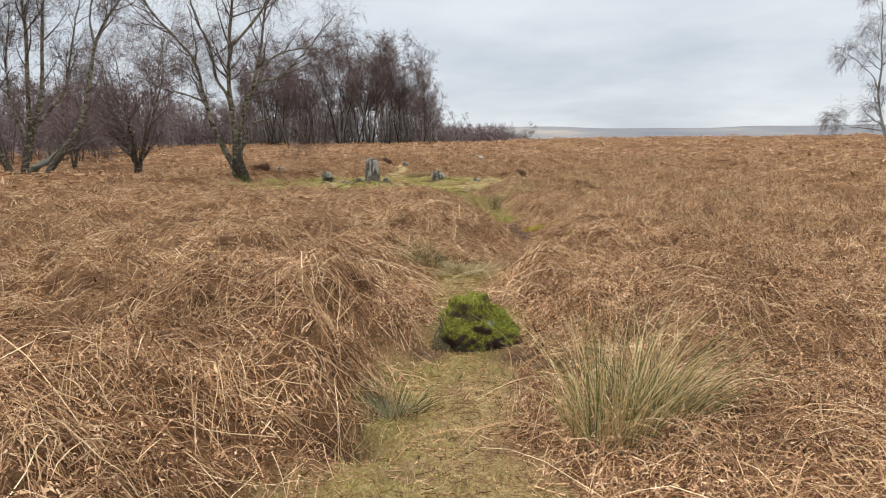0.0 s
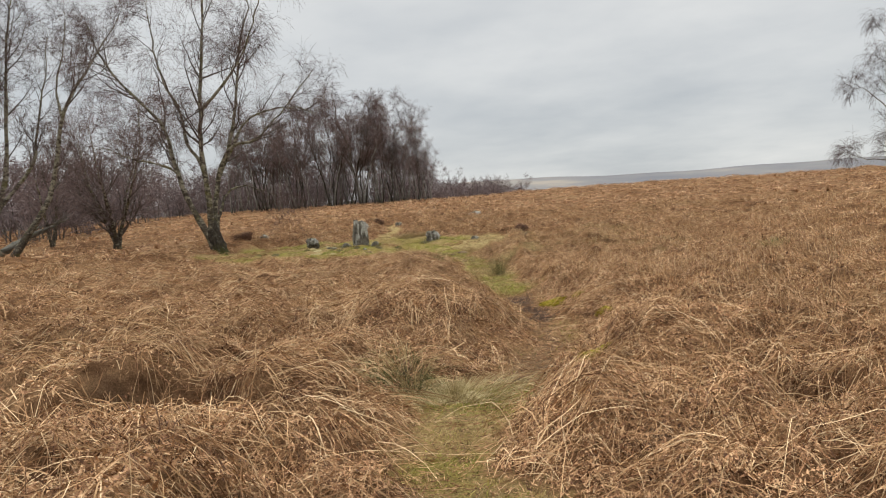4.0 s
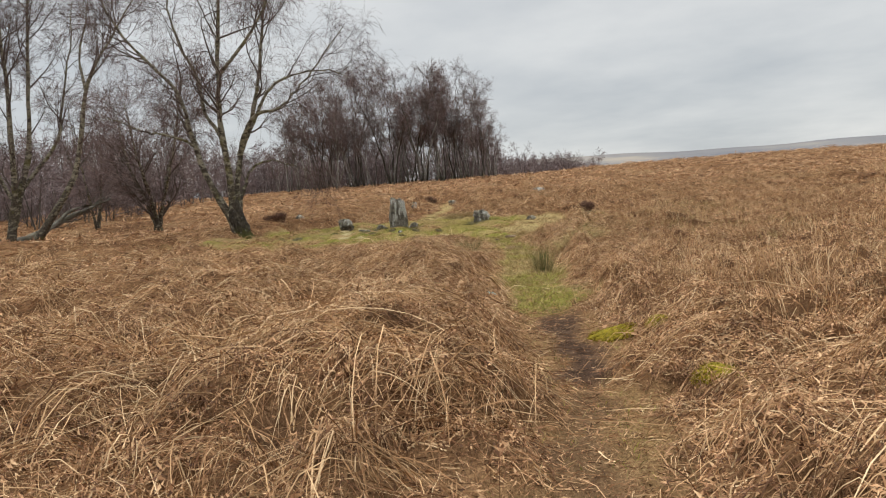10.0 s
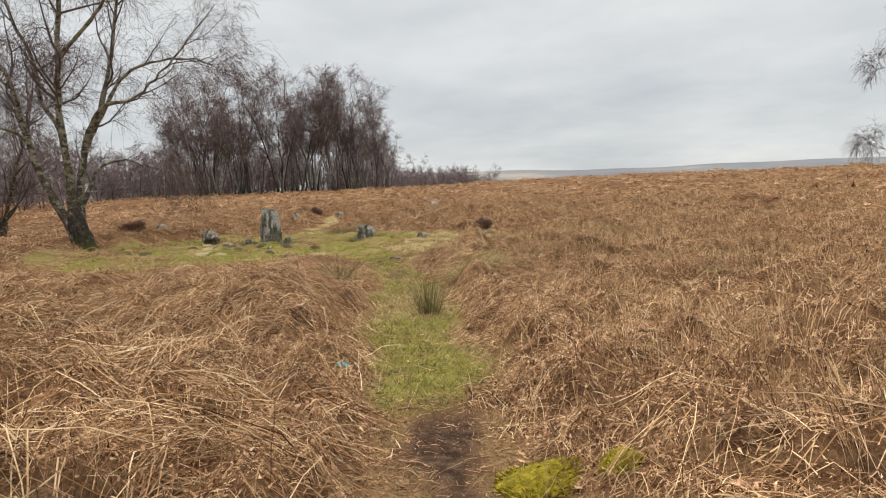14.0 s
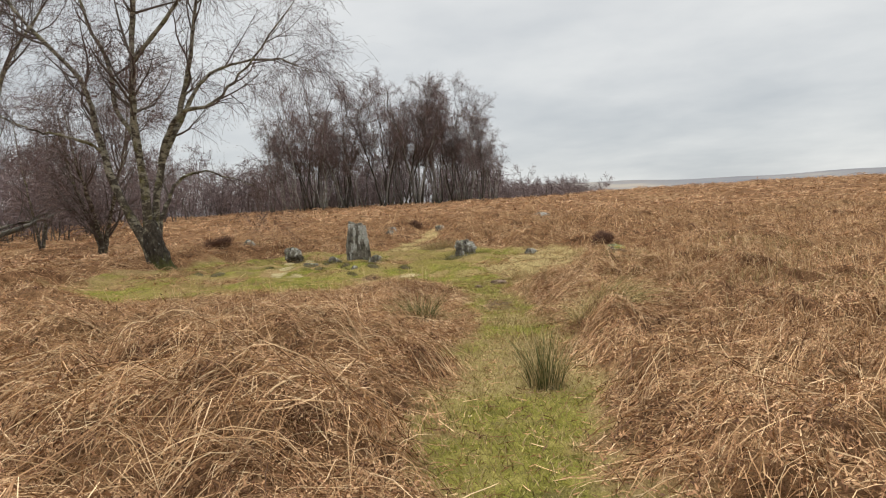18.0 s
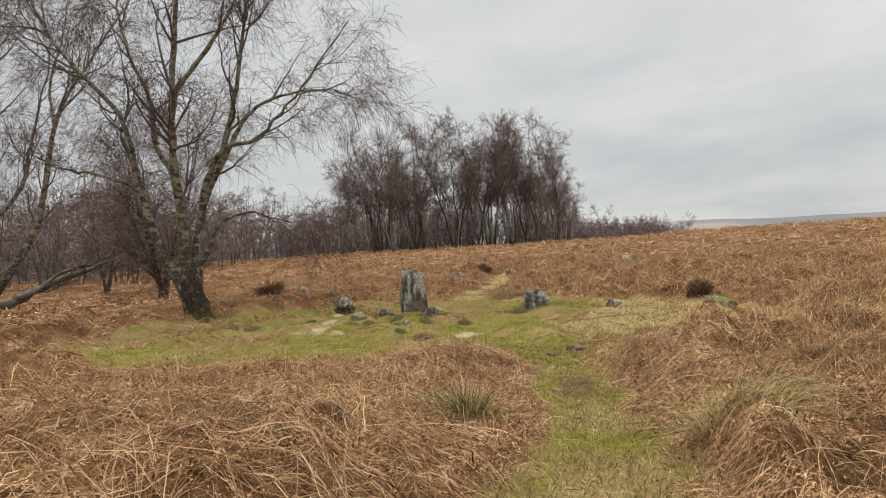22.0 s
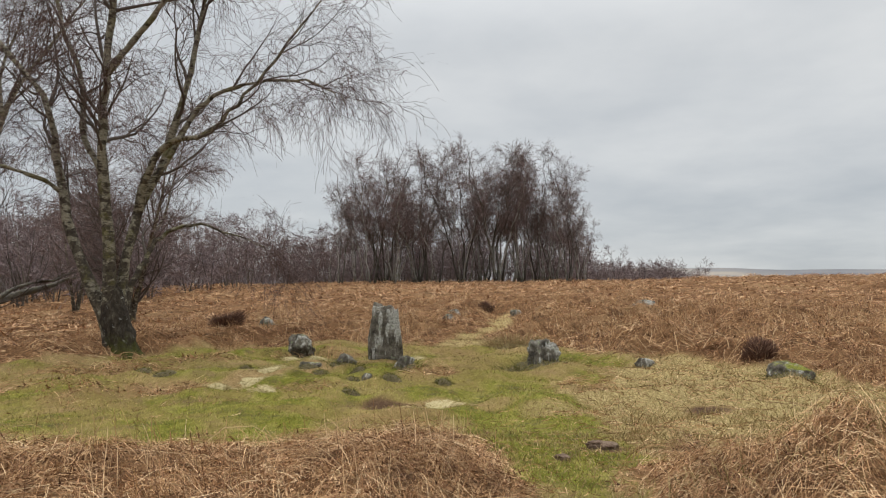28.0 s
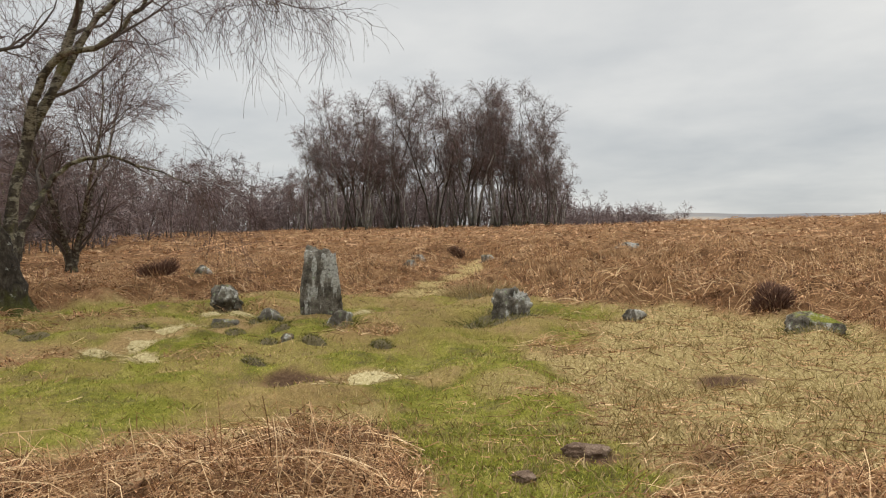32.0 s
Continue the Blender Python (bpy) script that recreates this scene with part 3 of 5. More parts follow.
def ground_height(x, y):
    x, y = np.asarray(x, float), np.asarray(y, float)
    bracken = all_zones(x, y)[4]
    near = smooth(190, 90, np.hypot(x, y - 20))
    left = smooth(1.6, -0.6, x - 0.6 * smooth(30, 40, y))
    left = np.maximum(left, 0.75 * smooth(36, 44, y))
    heap = np.abs(2 * vnoise(x + 0.3 * vnoise(x, y, 0.5, 28), y, 1.5, 21) - 1) ** 0.75
    small = np.abs(2 * vnoise(x, y, 0.55, 22) - 1) ** 0.8
    lump = (-0.02 + 0.07 * left) + (0.27 + 0.15 * left) * heap + (0.18 + 0.08 * smooth(8, 13, y)) * small + 0.19 * (vnoise(x, y, 0.22, 23) - 0.5)
    lump = lump * (1 - 0.75 * smooth(7.0, 5.0, y) * smooth(-0.9, 0.0, x))
    lump = lump * (1 - 0.72 * smooth(27.5, 29.5, y) * smooth(35, 33, y) * smooth(1.0, 0.0, x) * smooth(-9, -6, x))
    lump = lump + (0.35 * (vnoise(x, y, 6.5, 24) - 0.45) + 0.55 * (np.abs(2 * vnoise(x, y, 2.9, 27) - 1) - 0.4)) * smooth(14, 44, y) * (1 - 0.55 * smooth(50, 62, y))
    lump = lump * (1 - 0.8 * smooth(-8, -15, x) * smooth(40, 47, y) * smooth(74, 66, y))
    z = base_height(x, y) + bracken * near * lump + (1 - bracken) * (0.05 * (vnoise(x, y, 0.5, 25) - 0.5) + smooth(33, 36, y) * (0.26 * (vnoise(x, y, 1.3, 33) - 0.5) + 0.2 * (vnoise(x, y, 0.45, 34) - 0.5))) - 0.02 * (1 - bracken)
    z = z - 0.22 * smooth(42, 58, y) * smooth(170, 130, y) + 0.25 * smooth(0.62, 0.9, vnoise(x, y, 4.2, 51)) * smooth(46, 60, y) * smooth(150, 125, y) * smooth(-6, 2, x)
    z = z - 0.35 * smooth(50, 64, y) * smooth(100, 84, y) * smooth(0, 14, x) + 0.35 * smooth(92, 112, y) * smooth(165, 130, y) * smooth(2, 20, x)
    for mx, my, mr, mh in MOUNDS:
        z = z + bracken * mh * np.exp(-(((x - mx) / mr) ** 2 + ((y - my) / mr) ** 2))
    for px, py, pr, pd in PITS:
        near = (np.abs(x - px) < 2 * pr) & (np.abs(y - py) < 2 * pr)
        z[near] -= pd * np.exp(-((np.hypot((x[near] - px) * 0.8, (y[near] - py) * 1.2) / pr) ** 4))
    return z


def z_at(x, y):
    return float(ground_height(np.array([x]), np.array([y]))[0])


# ---- mesh helpers ----
def mesh_np(name, verts, faces, material, smooth_shade=False):
    """A mesh from arrays of places and of equal-sided faces."""
    verts, faces = np.ascontiguousarray(verts, np.float32), np.ascontiguousarray(faces, np.int32)
    me = bpy.data.meshes.new(name)
    n, k = faces.shape
    me.vertices.add(len(verts))
    me.vertices.foreach_set("co", verts.ravel())
    me.loops.add(n * k)
    me.loops.foreach_set("vertex_index", faces.ravel())
    me.polygons.add(n)
    me.polygons.foreach_set("loop_start", np.arange(0, n * k, k, dtype=np.int32))
    if smooth_shade:
        me.polygons.foreach_set("use_smooth", np.ones(n, dtype=bool))
    me.update(calc_edges=True)
    me.materials.append(material)
    return me


def part_np(name, verts, faces, material, parent=None, label="", smooth_shade=False):
    ob = new(name, mesh_np(name, verts, faces, material, smooth_shade))
    ob.parent = parent
    return tagged(ob, label) if label else ob


def part(name, bm, material, parent=None, label="", smooth_shade=True):
    me = bpy.data.meshes.new(name)
    for f in bm.faces:
        f.smooth = smooth_shade
    bm.to_mesh(me)
    bm.free()
    me.materials.append(material)
    ob = new(name, me)
    ob.parent = parent
    return tagged(ob, label) if label else ob


def unit(v):
    return v / np.maximum(np.linalg.norm(v, axis=-1, keepdims=True), 1e-9)


def tubes(lines, radii, sides, rng=None):
    """Tubes along many lines at once: lines (n, k, 3), radii (n, k). Two sides make a blade."""
    n, k = radii.shape
    t = unit(np.gradient(lines, axis=1))
    ref = rng.normal(size=(n, 1, 3)) if rng is not None else np.tile(np.array([[[0.31, 0.93, 0.2]]]), (n, 1, 1))
    a = unit(np.cross(t, ref + 0 * t))
    b = np.cross(t, a)
    ang = np.arange(sides) * 2 * np.pi / sides
    ring = np.cos(ang)[None, None, :, None] * a[:, :, None] + np.sin(ang)[None, None, :, None] * b[:, :, None]
    v = (lines[:, :, None] + radii[:, :, None, None] * ring).reshape(-1, 3)
    s = np.arange(sides if sides > 2 else 1)
    first = (np.arange(n)[:, None, None] * k + np.arange(k - 1)[None, :, None]) * sides
    q = np.stack([first + s, first + (s + 1) % sides, first + sides + (s + 1) % sides, first + sides + s], -1).reshape(-1, 4)
    return v, q


def gather(pieces):
    """Joins (verts, faces) pairs into one."""
    vs, fs, n = [], [], 0
    for v, f in pieces:
        vs.append(v)
        fs.append(f + n)
        n += len(v)
    return np.concatenate(vs), np.concatenate(fs)


# ---- ground ----
def spread(lo, hi, near_lo, near_hi, step, grow):
    mid = list(np.arange(near_lo, near_hi, step))
    a, d = [near_lo], step
    while a[-1] > lo:
        d *= grow
        a.append(a[-1] - d)
    b, d = [mid[-1]], step
    while b[-1] < hi:
        d *= grow
        b.append(b[-1] + d)
    return np.array(a[:0:-1] + mid + b[1:])


gx = spread(-2600, 2600, -5.0, 6.0, 0.12, 1.05)
gy = spread(-900, 2600, 2.0, 52.0, 0.13, 1.04)
GX, GY = np.meshgrid(gx, gy)
GZ = ground_height(GX.ravel(), GY.ravel())
idx = np.arange(len(gx) * len(gy)).reshape(len(gy), len(gx))
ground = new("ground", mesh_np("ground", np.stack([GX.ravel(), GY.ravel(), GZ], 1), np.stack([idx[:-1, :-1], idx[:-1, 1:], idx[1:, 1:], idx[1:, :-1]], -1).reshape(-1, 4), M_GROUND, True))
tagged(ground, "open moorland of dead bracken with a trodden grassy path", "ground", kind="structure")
for key, values in zip(("bracken", "green", "straw", "mud_and_shade"), zones(GX.ravel(), GY.ravel())):
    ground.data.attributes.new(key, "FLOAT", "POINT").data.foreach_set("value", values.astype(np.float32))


def far_hill():
    """The moors on the skyline, all round, with haze put into their colour."""
    az = np.linspace(0, 2 * np.pi, 361)
    ahead = np.degrees((az + np.pi) % (2 * np.pi) - np.pi)
    top = 70 + 25 * smooth(-60, 2, ahead) - 9 * smooth(3, 24, ahead) + 3 * np.sin(az * 7 + 1) + 2.5 * np.sin(az * 19) + 1.2 * np.sin(az * 53)
    top = np.where((ahead > -16) & (ahead < 1.2), top - 26 * smooth(1.2, -1.0, ahead), top)
    rows = [(1700, -60 + 0 * top), (1900, 0.30 * top), (2100, 0.72 * top), (2300, top), (2600, 0.8 * top)]
    v = np.concatenate([np.stack([r * np.sin(az), 20 + r * np.cos(az), z], 1) for r, z in rows])
    n = len(az)
    k = np.arange(n - 1)
    f = np.concatenate([np.stack([i * n + k, i * n + k + 1, (i + 1) * n + k + 1, (i + 1) * n + k], 1) for i in range(len(rows) - 1)])
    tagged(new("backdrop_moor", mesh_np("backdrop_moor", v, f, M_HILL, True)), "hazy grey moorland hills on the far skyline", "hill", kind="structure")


far_hill()


# ---- birches ----
def curve_through(points, k, rng, wobble=0.0):
    p = np.array(points, float)
    q = np.concatenate([[2 * p[0] - p[1]], p, [2 * p[-1] - p[-2]]])
    t = np.linspace(0, len(p) - 1 - 1e-6, k)
    i = t.astype(int)
    f = (t - i)[:, None]
    a, b, c, d = q[i], q[i + 1], q[i + 2], q[i + 3]
    out = 0.5 * (2 * b + (c - a) * f + (2 * a - 5 * b + 4 * c - d) * f**2 + (3 * b - a - 3 * c + d) * f**3)
    return out + np.linspace(0, 1, k)[:, None] * rng.normal(size=(k, 3)) * wobble


def offshoots(lines, radii, per, lo, hi, angle, length, rng, k, rise, curl, r_share, r_end, keep_len=0.5, out=0.0, high=1.0):
    """Branches that leave many lines at once, bending up (rise > 0) or hanging down (rise < 0)."""
    n, kp, _ = lines.shape
    m = n * per
    src = np.repeat(np.arange(n), per)
    t = (lo + (hi - lo) * rng.random(m) ** high) * (kp - 1 - 1e-6)
    i = t.astype(int)
    f = (t - i)[:, None]
    at = lines[src, i] * (1 - f) + lines[src, i + 1] * f
    tan = unit(lines[src, i + 1] - lines[src, i])
    r0 = (radii[src, i] * (1 - f[:, 0]) + radii[src, i + 1] * f[:, 0]) * r_share
    side = unit(np.cross(tan, rng.normal(size=(m, 3))))
    if out:
        away = at - lines[:, :1].mean(axis=(0, 1))
        away[:, 2] = 0
        side = unit(side + out * unit(away))
    ang = np.radians(angle * (0.7 + 0.6 * rng.random(m)))[:, None]
    way = unit(tan * np.cos(ang) + side * np.sin(ang))
    size = length * (0.55 + 0.75 * rng.random(m)) * (1 - keep_len * t / (kp - 1))
    line = np.empty((m, k, 3))
    line[:, 0] = at
    step = (size / (k - 1))[:, None]
    for j in range(1, k):
        way = unit(way + rng.normal(size=(m, 3)) * curl + np.array([0, 0, rise * j / (k - 1)]))
        line[:, j] = line[:, j - 1] + way * step
    rad = np.linspace(1, r_end, k)[None] * np.clip(r0, 0.003, 0.003 + 0.019 * size)[:, None]
    return line, rad


def birch_parts(stems, seed, limbs=9, boughs=6, sprays=6, hangs=4, limb_len=3.2, droop=-0.5, twig=1.0, lo=0.3, k_stem=18, hang_len=0.9, steep=42, curl=1.0, rise=0.22, stout=1.0, taper_up=0.45, wobble=0.05, bough_len=0.55, spray_len=0.33, high=1.0):
    """Lines and radii of a birch: stems by their own points, then limbs, boughs, sprays and hanging twigs."""
    rng = np.random.default_rng(seed)
    lines = np.stack([curve_through(p, k_stem, rng, wobble) for p, _, _ in stems])
    s = np.linspace(0, 1, k_stem)
    radii = np.stack([a + (b - a) * s**0.8 for _, a, b in stems])
    reach = np.linalg.norm(np.diff(lines, axis=1), axis=2).sum(1)
    part_of = np.repeat(np.minimum(1, 1.15 * reach / reach.max()) ** 1.4, limbs)
    l1 = offshoots(lines, radii, limbs, lo, 0.99, steep, limb_len, rng, 8, rise, 0.10 * curl, 0.55 * stout, 0.22, taper_up, 0.4, high)
    some = rng.random(len(part_of)) < part_of
    l1 = (l1[0][:, :1] + (l1[0] - l1[0][:, :1]) * (0.45 + 0.55 * part_of)[:, None, None], l1[1])
    l1 = (l1[0][some], l1[1][some])
    l2 = offshoots(*l1, boughs, 0.2, 1.0, steep * 0.95, limb_len * bough_len, rng, 6, -0.05, 0.14 * curl, 0.6 * stout, 0.3, 0.35)
    l3 = offshoots(*l2, sprays, 0.15, 1.0, steep, limb_len * spray_len, rng, 4, droop, 0.16 * curl, 0.65, 0.5, 0.3)
    l4 = offshoots(*l3, hangs, 0.2, 1.0, 35, hang_len, rng, 4, droop * 1.6, 0.12 * curl, 0.8, 0.55, 0.2) if hangs else None
    low = 0.004 * twig
    out = [(lines, radii), l1, l2, l3] + ([l4] if l4 else [])
    return [(p, np.maximum(r, low * (1 if n < 4 else 0.8))) for n, (p, r) in enumerate(out)], rng


def birch(x, y, stems, seed, label, turn=0.0, scale=1.0, bark=None, twigs=None, group="", flare=0.0, twig_sides=3, **how):
    levels, rng = birch_parts(stems, seed, **how)
    tree = tagged(new("birch_tree"), label, "tree", group)
    tree.matrix_world = pose(x, y, float(base_height(np.array([x]), np.array([y]))[0]) - 0.05, 0, 0, turn) @ Matrix.Scale(scale, 4)
    for line, rad in zip(*levels[0]):
        rad = rad.copy()
        if flare:
            rad[:3] *= np.array([1 + flare, 1 + flare * 0.45, 1 + flare * 0.15])
        v, f = tubes(line[None], rad[None], 10)
        for i, p in enumerate(v):
            v[i] = line[i // 10] + (p - line[i // 10]) * (1 + 0.32 * noise.noise(Vector(p) * 3.1) + 0.16 * noise.noise(Vector(p) * 8.0))
        part_np("stem", v, f, bark or M_BARK, tree, "", True)
    for line, rad in zip(*levels[1]):
        part_np("limb", *tubes(line[None], rad[None], 5, rng), M_LIMB, tree, "", True)
    tagged(part_np("branchwork", *tubes(*levels[2], twig_sides, rng), M_LIMB, tree), kind="stuff")
    tagged(part_np("crown", *gather([tubes(p, r, twig_sides, rng) for p, r in levels[3:]]), twigs or M_TWIG, tree), kind="stuff")
    return tree


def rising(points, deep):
    """Points of a stem traced facing the camera, in metres across and up from the foot, with an invented drift to the
    other side.
    """
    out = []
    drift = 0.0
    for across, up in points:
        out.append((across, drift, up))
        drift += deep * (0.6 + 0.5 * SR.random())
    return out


SR = np.random.default_rng(3)


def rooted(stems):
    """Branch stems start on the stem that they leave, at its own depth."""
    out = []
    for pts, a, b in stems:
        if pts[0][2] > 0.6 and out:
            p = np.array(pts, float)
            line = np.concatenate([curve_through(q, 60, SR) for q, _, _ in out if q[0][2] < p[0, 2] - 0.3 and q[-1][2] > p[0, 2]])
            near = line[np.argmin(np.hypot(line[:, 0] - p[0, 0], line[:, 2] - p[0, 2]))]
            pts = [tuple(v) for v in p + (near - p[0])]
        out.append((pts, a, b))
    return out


# stems traced as the camera sees them; the tree's turn faces that view
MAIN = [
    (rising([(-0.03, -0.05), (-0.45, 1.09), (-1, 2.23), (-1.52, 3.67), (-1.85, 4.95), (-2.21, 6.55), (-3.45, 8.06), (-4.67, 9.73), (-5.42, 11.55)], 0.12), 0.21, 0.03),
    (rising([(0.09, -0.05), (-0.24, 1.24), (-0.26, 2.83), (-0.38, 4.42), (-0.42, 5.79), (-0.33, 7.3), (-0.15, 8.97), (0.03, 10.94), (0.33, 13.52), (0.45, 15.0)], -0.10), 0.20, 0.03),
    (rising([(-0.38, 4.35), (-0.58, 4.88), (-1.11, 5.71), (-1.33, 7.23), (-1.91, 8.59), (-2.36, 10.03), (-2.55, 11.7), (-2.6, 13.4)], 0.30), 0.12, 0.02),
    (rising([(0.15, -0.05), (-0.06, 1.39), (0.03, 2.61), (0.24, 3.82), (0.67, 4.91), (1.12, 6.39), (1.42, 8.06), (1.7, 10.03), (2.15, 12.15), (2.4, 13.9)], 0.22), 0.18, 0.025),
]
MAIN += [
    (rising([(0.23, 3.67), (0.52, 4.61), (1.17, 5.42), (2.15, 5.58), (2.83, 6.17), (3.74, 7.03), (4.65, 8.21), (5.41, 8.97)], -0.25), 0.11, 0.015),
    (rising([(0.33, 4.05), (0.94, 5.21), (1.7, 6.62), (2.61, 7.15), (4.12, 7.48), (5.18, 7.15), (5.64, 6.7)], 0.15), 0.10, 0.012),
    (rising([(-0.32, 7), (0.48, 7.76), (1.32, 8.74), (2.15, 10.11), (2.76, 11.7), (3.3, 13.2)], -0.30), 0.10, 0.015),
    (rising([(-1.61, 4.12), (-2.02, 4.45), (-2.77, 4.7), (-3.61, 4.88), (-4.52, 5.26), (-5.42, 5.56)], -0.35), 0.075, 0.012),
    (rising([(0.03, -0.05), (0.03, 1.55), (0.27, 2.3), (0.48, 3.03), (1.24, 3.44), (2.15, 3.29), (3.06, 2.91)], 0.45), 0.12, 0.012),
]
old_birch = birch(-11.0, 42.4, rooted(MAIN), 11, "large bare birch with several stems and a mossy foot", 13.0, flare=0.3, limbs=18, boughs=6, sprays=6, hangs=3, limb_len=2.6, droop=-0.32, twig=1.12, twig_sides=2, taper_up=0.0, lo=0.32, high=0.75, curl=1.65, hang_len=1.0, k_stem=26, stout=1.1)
bole = curve_through(rising([(0.21, -0.27), (0.12, 0.15), (-0.06, 0.71), (-0.15, 1.21), (-0.12, 1.77)], 0.01), 14, SR, 0.015)
bole_v, bole_f = tubes(bole[None], 0.88 * np.array([[0.60, 0.53, 0.47, 0.43, 0.405, 0.39, 0.385, 0.38, 0.37, 0.35, 0.31, 0.26, 0.18, 0.06]]), 20)
for n, v in enumerate(bole_v):
    c = bole[n // 20]
    bole_v[n] = c + (v - c) * (1 + 0.26 * noise.noise(Vector(v) * 3.0) + 0.12 * noise.noise(Vector(v) * 8.0) + 0.22 * max(0, 1 - v[2] / 0.5) * math.sin(5 * math.atan2(v[1] - c[1], v[0] - c[0])) * 0.6)
part_np("bole", bole_v, bole_f, M_BOLE, old_birch, "dark cracked birch foot with green moss", True)


def fan_stems(n, height, lean, r, seed, low=0.0, split=0.12):
    """Stems that rise from one stool and spread."""
    rng = np.random.default_rng(seed)
    out = []
    for i in range(n):
        a = 2 * np.pi * i / n + rng.random() * 1.2
        h = height * (0.75 + 0.3 * rng.random())
        l = lean * (0.5 + 0.9 * rng.random())
        d = np.array([math.cos(a), math.sin(a)])
        e = d + rng.normal(size=2) * 0.5
        pts = [(*(d * split * 0.4), 0.0), (*(d * (split + 0.06 * l * h)), 0.12 * h), (*(d * 0.32 * l * h), 0.38 * h), (*(d * 0.5 * l * h + e * 0.08 * l * h), 0.65 * h), (*(d * 0.55 * l * h + e * 0.22 * l * h), h)]
        out.append((pts, r * (0.75 + 0.5 * rng.random()), 0.02))
    return out


# traced from one view off the path, with depth made up
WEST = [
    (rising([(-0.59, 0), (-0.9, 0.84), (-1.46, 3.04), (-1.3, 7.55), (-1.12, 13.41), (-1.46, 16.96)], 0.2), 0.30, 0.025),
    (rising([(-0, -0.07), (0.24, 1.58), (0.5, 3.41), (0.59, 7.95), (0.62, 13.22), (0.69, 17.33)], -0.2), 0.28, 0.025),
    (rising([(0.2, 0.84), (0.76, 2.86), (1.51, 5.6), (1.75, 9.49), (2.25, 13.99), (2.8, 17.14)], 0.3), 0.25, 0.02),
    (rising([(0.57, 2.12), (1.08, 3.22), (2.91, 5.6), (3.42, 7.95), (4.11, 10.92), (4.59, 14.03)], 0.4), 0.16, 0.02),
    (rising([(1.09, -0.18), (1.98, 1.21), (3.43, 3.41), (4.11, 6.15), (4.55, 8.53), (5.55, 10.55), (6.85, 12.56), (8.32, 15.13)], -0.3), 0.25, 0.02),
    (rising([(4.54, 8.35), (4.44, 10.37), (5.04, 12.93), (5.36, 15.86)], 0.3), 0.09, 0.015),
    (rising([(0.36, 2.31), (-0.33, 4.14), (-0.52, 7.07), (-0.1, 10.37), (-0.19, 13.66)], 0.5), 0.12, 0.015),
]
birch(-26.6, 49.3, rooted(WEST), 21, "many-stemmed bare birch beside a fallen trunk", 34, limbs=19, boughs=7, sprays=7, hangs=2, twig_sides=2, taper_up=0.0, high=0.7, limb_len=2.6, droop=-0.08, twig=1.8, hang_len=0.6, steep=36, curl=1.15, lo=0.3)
birch(-31.5, 47.6, fan_stems(4, 15.5, 0.30, 0.25, 8), 22, "bare leaning birch on the edge of the slope", 80, limbs=18, boughs=7, sprays=6, hangs=2, twig_sides=2, taper_up=0.0, high=0.7, limb_len=2.6, droop=-0.1, twig=2.2, hang_len=0.7, curl=1.15)
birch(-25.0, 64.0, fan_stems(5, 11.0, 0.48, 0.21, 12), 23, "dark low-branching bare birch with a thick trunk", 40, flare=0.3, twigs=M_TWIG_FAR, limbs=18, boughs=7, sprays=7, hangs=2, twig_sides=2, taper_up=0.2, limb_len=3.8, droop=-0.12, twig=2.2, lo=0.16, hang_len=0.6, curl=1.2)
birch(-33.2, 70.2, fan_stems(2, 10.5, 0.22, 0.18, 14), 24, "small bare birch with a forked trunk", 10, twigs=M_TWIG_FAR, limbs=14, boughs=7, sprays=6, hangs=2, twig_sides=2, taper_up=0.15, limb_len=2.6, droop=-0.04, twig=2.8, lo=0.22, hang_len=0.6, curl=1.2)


# outline fitted to the view across the moor, turned towards the camera
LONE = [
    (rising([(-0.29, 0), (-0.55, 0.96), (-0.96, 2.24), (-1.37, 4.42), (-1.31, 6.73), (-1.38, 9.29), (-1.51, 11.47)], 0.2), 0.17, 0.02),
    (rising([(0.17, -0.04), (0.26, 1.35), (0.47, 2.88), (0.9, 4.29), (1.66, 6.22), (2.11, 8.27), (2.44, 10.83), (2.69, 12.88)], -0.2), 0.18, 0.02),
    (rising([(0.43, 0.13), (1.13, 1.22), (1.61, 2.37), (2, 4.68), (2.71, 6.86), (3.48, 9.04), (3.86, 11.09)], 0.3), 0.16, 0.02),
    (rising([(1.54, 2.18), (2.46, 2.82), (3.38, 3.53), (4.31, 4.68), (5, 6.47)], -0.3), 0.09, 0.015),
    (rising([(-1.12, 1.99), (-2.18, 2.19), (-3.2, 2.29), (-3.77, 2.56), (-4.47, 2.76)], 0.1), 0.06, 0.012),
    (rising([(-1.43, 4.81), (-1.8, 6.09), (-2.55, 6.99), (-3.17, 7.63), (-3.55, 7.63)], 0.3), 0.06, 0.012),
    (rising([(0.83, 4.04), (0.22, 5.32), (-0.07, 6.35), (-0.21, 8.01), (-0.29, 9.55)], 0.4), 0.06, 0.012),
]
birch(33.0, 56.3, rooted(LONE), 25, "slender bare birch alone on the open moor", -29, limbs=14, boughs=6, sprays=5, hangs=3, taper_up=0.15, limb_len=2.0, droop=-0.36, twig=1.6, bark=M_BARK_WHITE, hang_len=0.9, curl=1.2)


